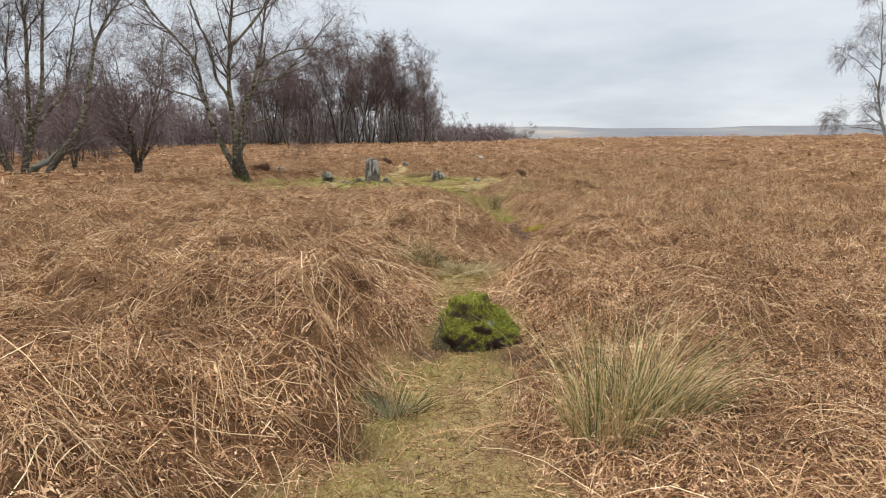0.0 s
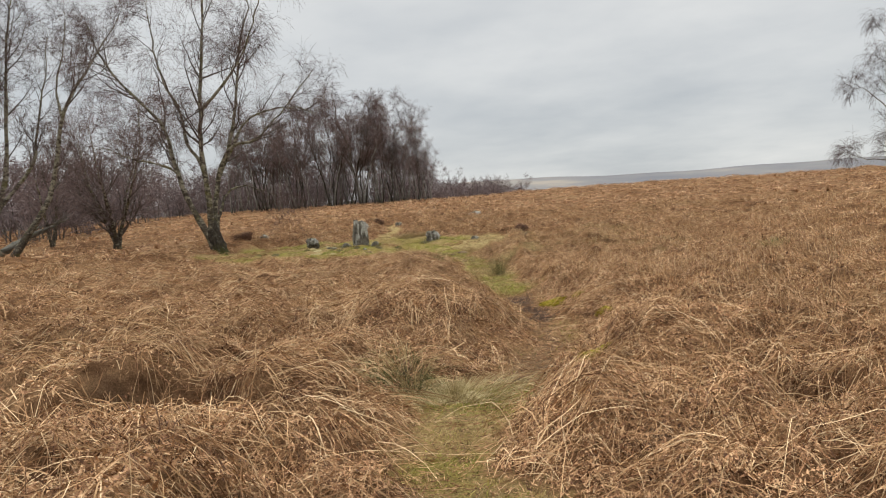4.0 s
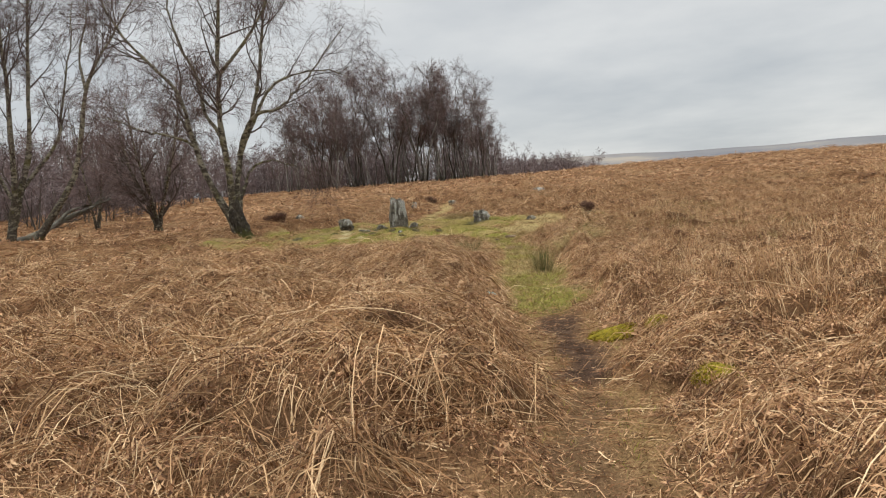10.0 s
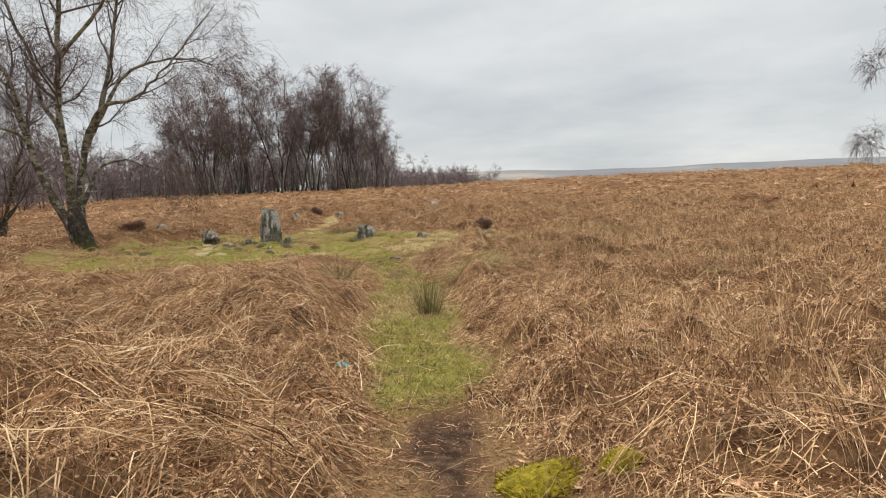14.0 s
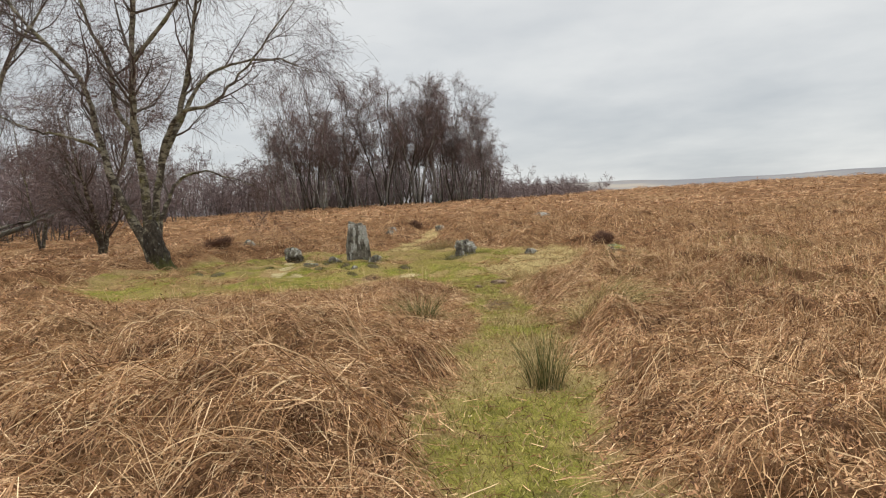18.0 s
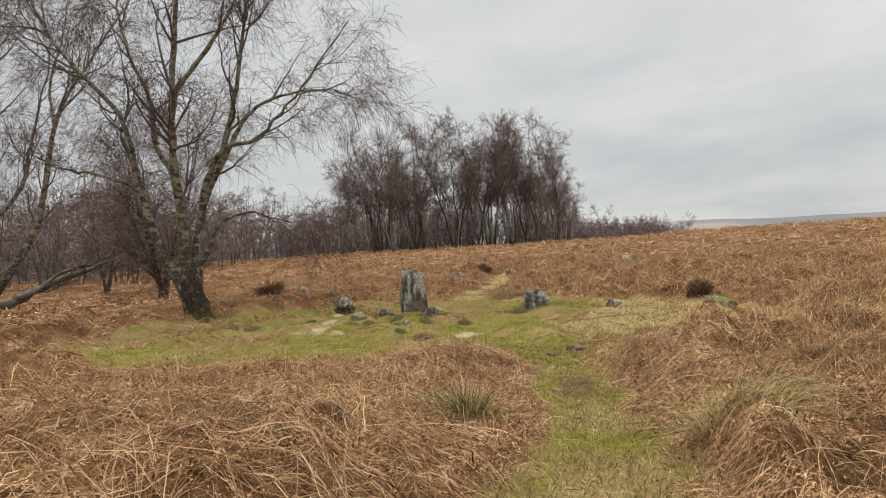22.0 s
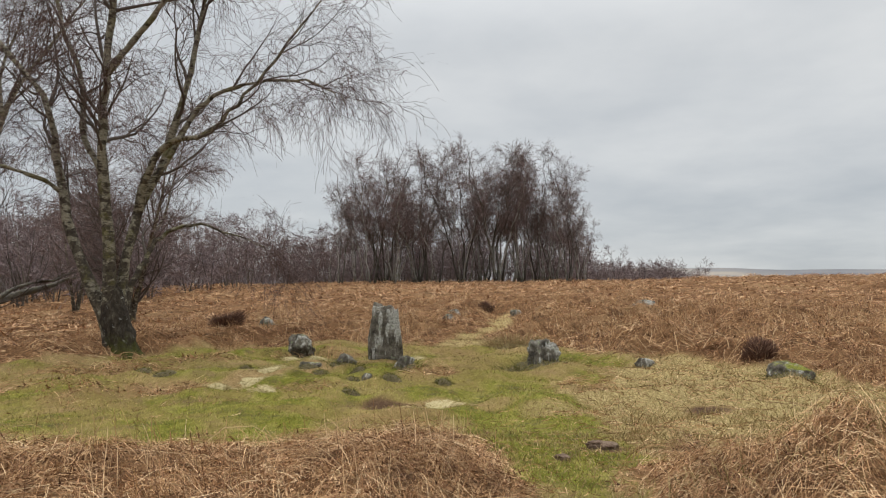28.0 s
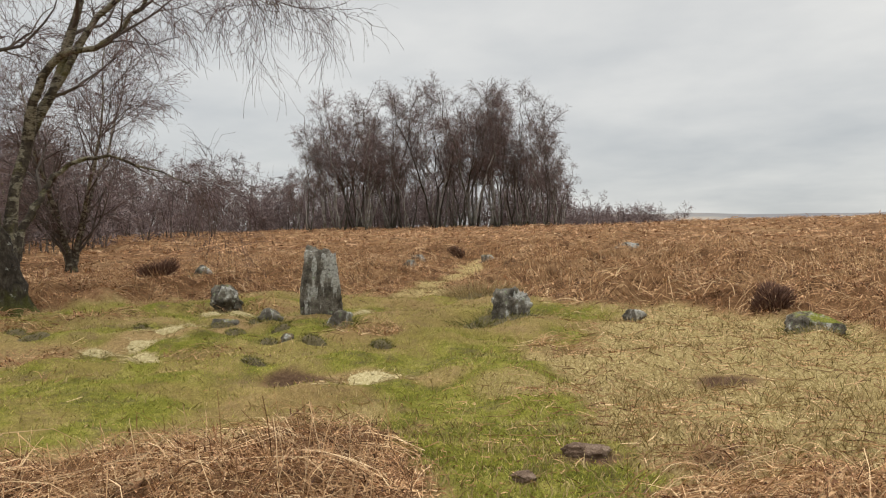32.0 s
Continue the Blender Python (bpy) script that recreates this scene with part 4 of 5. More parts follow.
# ---- the copse ----
KINDS = []
for n, (h, lean, count) in enumerate([(13.4, 0.40, 3), (13.9, 0.34, 2), (13.0, 0.46, 3), (14.0, 0.30, 3), (12.8, 0.48, 2), (13.6, 0.38, 3)]):
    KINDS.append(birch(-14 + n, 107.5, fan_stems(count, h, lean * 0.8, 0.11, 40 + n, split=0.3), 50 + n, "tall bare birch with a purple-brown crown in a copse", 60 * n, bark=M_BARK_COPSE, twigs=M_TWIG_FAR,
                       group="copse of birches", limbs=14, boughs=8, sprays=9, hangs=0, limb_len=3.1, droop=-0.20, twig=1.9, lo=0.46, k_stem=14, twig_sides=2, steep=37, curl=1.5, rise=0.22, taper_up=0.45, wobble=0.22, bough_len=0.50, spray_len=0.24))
COPSE = np.random.default_rng(9)
spots = []
for n in range(34):
    u = n / 33
    x = np.interp(u, [0, 0.05, 0.44, 0.50, 0.82, 1.0], [-29.0, -26.8, -18.0, -14.8, -7.0, -3.4]) + COPSE.normal() * 0.45
    y = 108.5 + 2.7 * COPSE.normal() + (2.0 if u > 0.85 else 0)
    tall = np.interp(x, [-29.5, -27.2, -25.0, -22.3, -21.0, -18.4, -16.4, -14.8, -9.5, -6.5, -4.0, -2.2], [0.50, 0.80, 1.07, 1.07, 1.02, 1.08, 0.84, 1.12, 1.14, 1.1, 1.02, 0.88]) * (0.90 + 0.13 * COPSE.random())
    spots.append((x, y, tall))
spots += [(-1.6, 111.0, 0.74), (-2.4, 106.0, 0.66), (-0.9, 114.0, 0.62), (-28.2, 104.5, 0.42)]
for n, (x, y, tall) in enumerate(spots):
    m = pose(x, y, float(base_height(np.array([x]), np.array([y]))[0]) - 0.1, 0, 0, 360 * COPSE.random())
    if n < len(KINDS):
        KINDS[n].matrix_world = m @ Matrix.Scale(tall, 4)
    else:
        copy = copy_thing(KINDS[n % len(KINDS)], m)
        copy.scale = (tall, tall, tall)


def woods():
    """The wood behind: many thin trunks and crowns, too far off to tell apart."""
    rng = np.random.default_rng(77)
    trunks, crowns = [], []
    for n in range(600):
        low = 0.2
        if n < 185:
            x, y, h = rng.uniform(-105, -20), rng.uniform(118, 160), rng.uniform(9.0, 13.0)
            h *= np.interp(x, [-110, -62, -46, -36, -28, -18], [1.3, 1.15, 0.85, 0.55, 0.55, 0.6])
        elif n < 290:
            x, y, h = rng.uniform(-8, 20), rng.uniform(165, 215), rng.uniform(6.0, 8.5)
            h *= np.interp(x, [-8, 5, 18], [1.05, 0.8, 0.55])
        elif n < 345:
            x, y, h = rng.uniform(-28, -1), rng.uniform(117, 138), rng.uniform(6.0, 8.5)
        elif n < 460:
            x, y, h = rng.uniform(-80, -34), rng.uniform(74, 112), rng.uniform(7.5, 12.5)
            h *= np.interp(x, [-60, -46, -36], [1.0, 0.8, 0.5])
        else:
            x, y, h, low = rng.uniform(-95, -3), rng.uniform(116, 140), rng.uniform(2.5, 6.5), 0.05
        if x < 1 - 0.95 * (y - 22):
            continue
        z = float(base_height(np.array([x]), np.array([y]))[0]) - 0.2
        stems = fan_stems(2 if low > 0.1 else 3, h, 0.22 if low > 0.1 else 0.5, 0.11 if low > 0.1 else 0.05, 500 + n)
        levels, r2 = birch_parts(stems, 900 + n, limbs=7 if low > 0.1 else 6, boughs=4, sprays=6 if low > 0.1 else 4, hangs=0, curl=1.4, limb_len=2.6 if low > 0.1 else 1.6, droop=-0.2, twig=5.0, lo=low, k_stem=5, steep=46)
        here = np.array([x, y, z])
        trunks.append(tubes(levels[0][0] + here, levels[0][1], 4))
        crowns.append(tubes(levels[1][0][:, ::2] + here, levels[1][1][:, ::2], 2, r2))
        crowns.append(tubes(levels[2][0][:, ::2] + here, levels[2][1][:, ::2], 2, r2))
        crowns.append(tubes(levels[3][0][:, ::3] + here, levels[3][1][:, ::3], 2, r2))
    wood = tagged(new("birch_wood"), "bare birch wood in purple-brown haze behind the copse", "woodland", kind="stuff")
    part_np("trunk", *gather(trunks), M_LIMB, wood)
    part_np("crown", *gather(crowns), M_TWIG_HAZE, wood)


woods()


def fallen_trunk():
    rng = np.random.default_rng(4)
    log = tagged(new("fallen_birch"), "fallen grey-barked birch trunk with bare twigs on the slope", "log")
    log.matrix_world = pose(-31.2, 57.0, float(base_height(np.array([-31.2]), np.array([57.0]))[0]), 0, 0, 0)
    for pts, a, b in (([(-0.2, -0.3, 0.12), (0.25, 1.2, 0.45), (0.5, 2.6, 0.98), (0.8, 4.8, 1.68), (1.2, 7.4, 2.4), (1.4, 9.4, 2.85)], 0.34, 0.07), ([(0.4, 1.2, 0.6), (0.9, 2.6, 1.1), (1.1, 4.0, 1.95), (1.7, 6.0, 2.45), (2.2, 8.4, 3.2)], 0.17, 0.04)):
        line = curve_through(pts, 14, rng, 0.06)[None]
        rad = np.linspace(a, b, 14)[None]
        v, f = tubes(line, rad, 9)
        for i, p in enumerate(v):
            v[i] = line[0, i // 9] + (p - line[0, i // 9]) * (1 + 0.4 * noise.noise(Vector(p) * 2.5))
        part_np("trunk", v, f, M_LOG, log, "", True)
        tw = offshoots(line, rad, 20, 0.25, 1, 55, 2.2, rng, 6, 0.35, 0.2, 0.45, 0.2, 0.2)
        tw2 = offshoots(*tw, 8, 0.2, 1, 45, 0.8, rng, 4, -0.1, 0.15, 0.6, 0.4)
        part_np("twig_spray", *gather([tubes(*tw, 3, rng), tubes(tw2[0], np.maximum(tw2[1], 0.005), 3, rng)]), M_LIMB, log)["kind"] = "stuff"


fallen_trunk()


# ---- stones ----
def rock_mesh(name, size, seed, rough=0.16, material=None, taper=0.0, slant=0.0, cuts=5, sub=4, blocky=0.5, groove=0.0):
    """A stone worn by weather: a block rounded, split by a few planes and pitted."""
    rng = random.Random(seed)
    bm = bmesh.new()
    bmesh.ops.create_icosphere(bm, subdivisions=sub, radius=1.0)
    planes = []
    for _ in range(cuts):
        n = Vector((rng.uniform(-1, 1), rng.uniform(-1, 1), rng.uniform(-0.3, 0.9))).normalized()
        planes.append((n, rng.uniform(0.62, 0.9)))
    off = Vector((rng.uniform(0, 50), rng.uniform(0, 50), rng.uniform(0, 50)))
    for v in bm.verts:
        p = v.co.copy()
        big = max(abs(p.x), abs(p.y), abs(p.z))
        p = p * (1 - blocky) + p / big * blocky * 0.86
        for n, d in planes:
            over = p.dot(n) - d
            if over > 0:
                p -= n * over * 0.92
        p *= 1 + rough * (noise.fractal(p * 1.6 + off, 0.9, 2.1, 4)) + 0.35 * rough * noise.fractal(p * 6 + off, 0.8, 2.0, 3)
        up = (p.z + 1) / 2
        p *= 1 + groove * (noise.noise(Vector((p.x * 3.2, p.y * 3.2, p.z * 0.5)) + off) - 0.1)
        s = 1 - taper * up
        v.co = Vector((p.x * s * size[0] / 2, p.y * s * size[1] / 2, p.z * size[2] / 2 + slant * p.x * up * size[2]))
    me = bpy.data.meshes.new(name)
    for f in bm.faces:
        f.smooth = True
    bm.to_mesh(me)
    bm.free()
    me.materials.append(material or M_STONE_DARK)
    return me


def stone(name, x, y, size, seed, label, material=None, sink=0.22, turn=0.0, tip=(0, 0), category="stone", group="", **how):
    ob = tagged(new(name, rock_mesh(name, size, seed, material=material, **how)), label, category, group)
    low = float(base_height(np.array([x]), np.array([y]))[0])
    if y < 30 or y > 46:
        low = z_at(x, y) - (0.12 if y > 46 else 0.0)
    ob.matrix_world = pose(x, y, low + size[2] * (0.5 - sink), tip[0], tip[1], turn)
    return ob


RING = "stones of the circle"
stone("standing_stone", -3.72, 41.55, (0.92, 0.44, 1.46), 2, "tall upright gritstone slab with white lichen in the grass", M_STONE, 0.10, 8, (0, 2.5), group=RING, taper=0.16, rough=0.10, cuts=5, slant=-0.04, blocky=0.70, sub=6, groove=0.06)
stone("ring_stone", -0.2, 40.95, (0.76, 0.52, 0.72), 5, "squat broken gritstone block in the grass circle", M_STONE_MID, 0.22, 20, (0, 4), group=RING, taper=0.10, rough=0.2, cuts=5, blocky=0.65, sub=5, groove=0.28)
stone("ring_stone", -6.4, 43.05, (0.80, 0.6, 0.58), 7, "low dark rounded gritstone in the grass circle", M_STONE_DARK, 0.22, -15, group=RING, taper=0.12, rough=0.22, sub=5, groove=0.15)
stone("ring_stone", -4.33, 40.5, (0.50, 0.42, 0.42), 9, "small grey stone half sunk in grass", M_STONE_DARK, 0.32, 30, group=RING)
stone("ring_stone", -2.97, 40.15, (0.46, 0.38, 0.42), 11, "small grey stone at the foot of the slab", M_STONE_DARK, 0.28, 60, (0, 12), group=RING)
stone("ring_stone", -4.42, 52.1, (0.42, 0.36, 0.46), 13, "small dark upright stone in bracken", M_STONE_DARK, 0.2, 10, group=RING)
stone("ring_stone", -4.75, 55.0, (0.62, 0.4, 0.6), 15, "small grey upright stone in bracken", M_STONE_MID, 0.2, 35, group=RING)
stone("ring_stone", -10.35, 49.8, (0.62, 0.5, 0.55), 17, "grey-green stone in grass beside heather", M_STONE_DARK, 0.2, 0, group=RING)
stone("boulder", -2.75, 59.0, (0.6, 0.5, 0.6), 19, "small grey boulder in bracken", M_STONE_DARK, 0.15, 0)
stone("boulder", 2.75, 59.2, (1.2, 0.7, 0.75), 21, "flat mossy boulder among bracken", M_STONE_MID, 0.15, 10)
stone("boulder", 4.42, 40.55, (1.15, 0.75, 0.42), 23, "long low mossy boulder beside heather", M_STONE_MOSS, 0.42, -25, taper=0.45, cuts=3, blocky=0.2)
stone("boulder", 1.86, 41.6, (0.44, 0.3, 0.26), 25, "small grey stone half buried in straw", M_STONE_MID, 0.48, 0)
stone("boulder", 0.97, 33.65, (0.38, 0.24, 0.12), 27, "dark peaty stone set in the path", M_STONE_WET, 0.42, 5)
stone("boulder", 0.58, 33.0, (0.18, 0.16, 0.06), 29, "small brown stone set in the path", M_STONE_WET, 0.42, 40)
stone("boulder", -3.3, 38.7, (0.2, 0.18, 0.18), 31, "small grey stone in grass", M_STONE_DARK, 0.3, 0)
stone("boulder", -5.0, 40.2, (0.5, 0.35, 0.24), 33, "low dark stone sunk in grass", M_STONE_DARK, 0.4, 20)
mossy = stone("mossy_boulder", 0.28, 6.65, (0.80, 0.62, 0.66), 35, "moss-covered boulder at the edge of the path", M_BOULDER, 0.27, 15, taper=0.3, rough=0.22, sub=5)


# ---- tufts, heather, moss ----
def tuft(name, x, y, radius, height, count, seed, label, material, width=0.0035, lean=0.5, sides=3, category="grass", spill=0.55, wind=(0.0, 0.0), dome=0.0, rounded=0.0, loose=0.14):
    """A clump of blades that spring from one foot and bend outwards."""
    rng = np.random.default_rng(seed)
    a = rng.random(count) * 2 * np.pi
    r = np.sqrt(rng.random(count)) * radius
    if material in (M_PALE, M_TURF):
        r = rng.random(count) ** 0.8 * radius * 1.35 * (1 + 0.3 * np.sin(2 * a + seed) + 0.2 * np.sin(5 * a))
    px, py = x + r * np.cos(a), y + r * np.sin(a)
    pz = ground_height(px, py) - 0.02 + dome * np.sqrt(np.maximum(0, 1 - (r / radius) ** 2))
    h = height * (0.3 + 0.75 * rng.random(count))
    h = h * np.sqrt(1 - rounded * np.minimum(1, r / radius) ** 2)
    tilt = lean * (r / radius) * (0.5 + rng.random(count)) + np.abs(rng.normal(size=count)) * loose
    aa = a + rng.normal(size=count) * 0.5
    dx, dy = np.cos(aa) * tilt + wind[0], np.sin(aa) * tilt + wind[1]
    s = np.linspace(0, 1, 6)[None]
    bend = s ** (1.6)
    line = np.stack([px[:, None] + dx[:, None] * h[:, None] * bend, py[:, None] + dy[:, None] * h[:, None] * bend, pz[:, None] + h[:, None] * (s - spill * np.minimum(tilt, 1.2)[:, None] * 0.5 * s**2.5)], -1)
    rad = width * (0.7 + 0.6 * rng.random(count))[:, None] * np.linspace(1, 0.25, 6)[None]
    top = tagged(new(name), label, category)
    top.matrix_world = Matrix.Translation((x, y, float(pz.min())))
    foot = np.array([x, y, float(pz.min())])
    tagged(part_np("foliage", *tubes(line - foot, rad, sides, rng), material, top), kind="stuff")
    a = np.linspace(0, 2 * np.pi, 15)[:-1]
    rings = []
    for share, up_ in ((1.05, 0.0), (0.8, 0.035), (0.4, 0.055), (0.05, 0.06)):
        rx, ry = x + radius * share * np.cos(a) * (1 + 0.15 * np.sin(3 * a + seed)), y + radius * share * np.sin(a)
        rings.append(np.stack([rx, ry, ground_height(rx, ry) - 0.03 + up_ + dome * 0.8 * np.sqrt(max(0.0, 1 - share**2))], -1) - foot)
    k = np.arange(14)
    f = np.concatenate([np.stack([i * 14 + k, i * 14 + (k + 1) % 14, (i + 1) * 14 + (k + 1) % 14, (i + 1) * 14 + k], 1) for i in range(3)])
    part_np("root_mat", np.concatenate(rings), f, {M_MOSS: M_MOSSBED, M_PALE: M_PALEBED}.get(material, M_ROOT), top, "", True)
    return top


tuft("rush_clump", 0.95, 4.26, 0.27, 0.84, 320, 1, "large rush clump of green and straw blades by the path", M_RUSH_STRAW, 0.0030, 0.4, category="rush", wind=(0.06, 0), loose=0.26)
tuft("rush_clump", 1.28, 4.5, 0.26, 0.72, 260, 2, "spreading grey-green rush clump by the path", M_RUSH, 0.003, 0.5, category="rush", wind=(0.18, 0), loose=0.3)
tuft("rush_clump", 1.62, 23.6, 0.16, 0.58, 260, 3, "upright green rush clump on the path", M_RUSH, 0.004, 0.22, category="rush", loose=0.18)
tuft("rush_clump", -0.05, 28.05, 0.18, 0.55, 340, 4, "dark rush clump with straw blades in bracken", M_RUSH, 0.0036, 0.5, category="rush", loose=0.22, spill=0.6)
tuft("grass_tussock", -0.1, 28.05, 0.48, 0.30, 800, 17, "straw-coloured grass round a dark rush clump", M_STRAW, 0.003, 0.6, category="grass", loose=0.5, spill=1.0)
tuft("grass_tussock", 2.5, 26.8, 0.40, 0.5, 620, 5, "bleached tussock of long grass", M_RUSH_STRAW, 0.0026, 0.6, category="grass", loose=0.5, spill=1.0, wind=(0.25, -0.1))
tuft("grass_tussock", -0.28, 11.0, 0.26, 0.42, 420, 6, "green grass tussock under bracken", M_RUSH, 0.003, 0.9, category="grass", wind=(-0.35, -0.35), loose=0.4, spill=1.0)
tuft("grass_tussock", -0.35, 4.95, 0.24, 0.22, 300, 7, "small green grass tussock by the path", M_RUSH, 0.003, 0.9, category="grass")
tuft("grass_tussock", 0.2, 10.7, 0.36, 0.2, 1300, 8, "pale bleached grass tussock in the path", M_PALE, 0.003, 1.2, category="grass")
tuft("rush_clump", 7.9, 21.6, 0.25, 0.45, 260, 9, "rush clump of green and straw blades in bracken", M_RUSH, 0.004, 0.7, category="rush")
tuft("grass_tussock", -1.3, 45.6, 0.9, 0.4, 700, 10, "loose tussock of bleached grass", M_STRAW, 0.006, 0.7, category="grass")
for n, (px, py, pr) in enumerate([(-5.9, 38.0, 0.40), (-5.45, 38.5, 0.48), (-5.55, 39.4, 0.45), (-5.6, 40.0, 0.4), (-4.45, 36.85, 0.36), (-5.2, 41.5, 0.5), (-6.2, 42.2, 0.45), (-3.1, 42.1, 0.42), (-1.35, 36.3, 0.55), (-4.5, 41.3, 0.35)]):
    tuft("grass_tussock", px, py, pr * 0.62, 0.07, 420, 30 + n, "flattened tussock of pale bleached grass in the turf", M_PALE, 0.006, 1.5, category="grass", sides=2, dome=0.03)
for n, (px, py, pr) in enumerate([(-4.55, 39.65, 0.32), (-3.55, 38.7, 0.34), (-2.6, 37.9, 0.3), (-2.95, 36.75, 0.26), (-3.8, 39.75, 0.3), (-1.75, 38.3, 0.28), (-6.05, 39.4, 0.26), (-7.4, 38.6, 0.4), (-5.0, 40.1, 0.36), (-8.3, 39.3, 0.35)]):
    tuft("grass_tussock", px, py, pr * 0.6, 0.08, 380, 50 + n, "low dark tuft of heath grass in the turf", M_TURF, 0.007, 0.6, category="grass", sides=2, dome=0.06, rounded=0.85, loose=0.4)
for n, (px, py, pr) in enumerate([(-0.2, 40.85, 0.52), (-6.4, 42.95, 0.5), (-4.33, 40.45, 0.36), (-2.97, 40.1, 0.34), (4.42, 40.35, 0.5), (-10.35, 49.6, 0.5), (-0.75, 40.7, 0.3)]):
    tuft("grass_tussock", px, py, pr, 0.16, 420, 70 + n, "dark grass growing round the foot of a stone", M_TURF, 0.005, 0.9, category="grass", sides=2)
tuft("moss_cushion", 2.02, 16.75, 0.25, 0.05, 1300, 11, "yellow-green moss cushion by the muddy path", M_MOSS, 0.005, 1.0, category="moss", sides=2, dome=0.05, rounded=0.6)
tuft("moss_cushion", 2.45, 16.6, 0.13, 0.045, 500, 12, "small yellow-green moss cushion", M_MOSS, 0.005, 1.0, category="moss", sides=2, dome=0.05, rounded=0.6)
tuft("moss_cushion", 2.5, 14.45, 0.22, 0.05, 900, 13, "small yellow-green moss cushion in bracken", M_MOSS, 0.005, 1.0, category="moss", sides=2, dome=0.05, rounded=0.6)
tuft("moss_cushion", 1.7, 11.8, 0.22, 0.045, 900, 14, "bright green moss cushion beside the path", M_MOSS, 0.005, 1.0, category="moss", sides=2, dome=0.05, rounded=0.6)
tuft("grass_tussock", 0.16, 6.75, 0.16, 0.10, 150, 15, "wisps of straw and moss on top of the boulder", M_RUSH_STRAW, 0.0024, 1.6, dome=0.38, loose=0.5, spill=1.0)
tuft("grass_tussock", 0.02, 6.52, 0.12, 0.18, 110, 16, "drooping grass fringe on the mossy boulder", M_RUSH_STRAW, 0.0024, 1.3, dome=0.26, spill=1.0, wind=(0.0, -0.3))


def heather(x, y, r, h, seed, label):
    tuft("heather_bush", x, y, r, h, 3200, seed, label, M_HEATHER, 0.009, 0.2, category="heather", spill=0.0, rounded=0.65, sides=2, loose=0.4)


heather(-11.5, 49.2, 0.42, 0.66, 21, "dark brown heather bush beside a stone")
heather(4.15, 41.8, 0.30, 0.24, 22, "dark brown heather bush behind a mossy boulder")
heather(-4.3, 60.8, 0.34, 0.2, 23, "dark green-brown heather bush far up the slope")


def litter_scrap():
    bm = bmesh.new()
    bmesh.ops.create_grid(bm, x_segments=8, y_segments=6, size=0.5)
    for v in bm.verts:
        v.co = Vector((v.co.x * 0.11, v.co.y * 0.08, 0.02 * noise.noise(v.co * 5) + 0.012 * noise.noise(v.co * 13)))
    bmesh.ops.solidify(bm, geom=bm.faces[:], thickness=0.003)
    ob = tagged(part("plastic_scrap", bm, M_TEAL), "crumpled scrap of teal plastic caught in bracken", "litter")
    ob.matrix_world = pose(0.74, 19.45, z_at(0.74, 19.45) + 0.03, 25, 8, 30)


litter_scrap()


# ---- bracken and grass ----
def sow(rng, per_m2, x0, x1, y0, y1, wide=(0.80, 0.74), hole=None):
    """Places at a density, within the fan that the walk looks into."""
    n = int(per_m2 * (x1 - x0) * (y1 - y0))
    x, y = rng.uniform(x0, x1, n), rng.uniform(y0, y1, n)
    ok = (x > -1.5 - wide[0] * (y + 1)) & (x < 1.5 + wide[1] * (y + 1))
    if hole:
        ok &= ~((x > hole[0]) & (x < hole[1]) & (y > hole[2]) & (y < hole[3]))
    return x[ok], y[ok]


# the surface as a fine table, for strands to be draped over
SX0, SY0, SSTEP, SNX, SNY = -19.0, 1.5, 0.07, 570, 930
sgx, sgy = np.meshgrid(SX0 + SSTEP * np.arange(SNX), SY0 + SSTEP * np.arange(SNY))
STABLE = ground_height(sgx.ravel(), sgy.ravel()).reshape(SNY, SNX)


def surf(x, y):
    u, v = np.clip((x - SX0) / SSTEP, 0, SNX - 1.001), np.clip((y - SY0) / SSTEP, 0, SNY - 1.001)
    i, j = u.astype(int), v.astype(int)
    f, g = u - i, v - j
    return (STABLE[j, i] * (1 - f) + STABLE[j, i + 1] * f) * (1 - g) + (STABLE[j + 1, i] * (1 - f) + STABLE[j + 1, i + 1] * f) * g


def lay(x, y):
    """The way in which stems lie: patches are combed together, for the most part across the path."""
    return 0.25 + 3.4 * (vnoise(x, y, 1.7, 31) - 0.5) + 1.3 * (vnoise(x, y, 0.6, 32) - 0.5)


def stubbly(x, y):
    """Where the bracken stands as broken stubble instead of lying in combed mats."""
    right = smooth(2.0, 3.4, x - 0.6 * smooth(10, 14, y) + 1.6 * (vnoise(x, y, 2.0, 61) - 0.5)) * np.maximum(0.35, smooth(10.5, 13.5, y))
    return np.clip(np.maximum(right, 0.7 * smooth(40, 46, y)) * (0.55 + 0.6 * smooth(0.3, 0.6, vnoise(x, y, 1.3, 62))), 0, 1)


rng = np.random.default_rng(101)
CLOSE = (-2.7, 4.7, 2.7, 9.0)
NEAR, SIDE, MID, WIDE = (-2.9, 4.7, 2.7, 33.5), (-7.5, 9.0, 3.0, 42.0), (-16, 17, 3.5, 64.0), (-75, 70, 8.0, 128.0)


def bracken_share(x, y, strew=0.06):
    b, g, s, m = zones(x, y)
    b = b * (1 - 0.93 * pit_share(x, y))
    return np.maximum(b, strew * (1 - m * 0.8) * (1 - 0.5 * g) * np.where(y < 18.5, 4.0, np.where((y < 36) & (x > -0.5), 4.0, np.where(x > 0.6, 3.0, 1.0))))


def keep(x, y, strew=0.06):
    ok = rng.random(len(x)) < bracken_share(x, y, strew)
    return x[ok], y[ok]


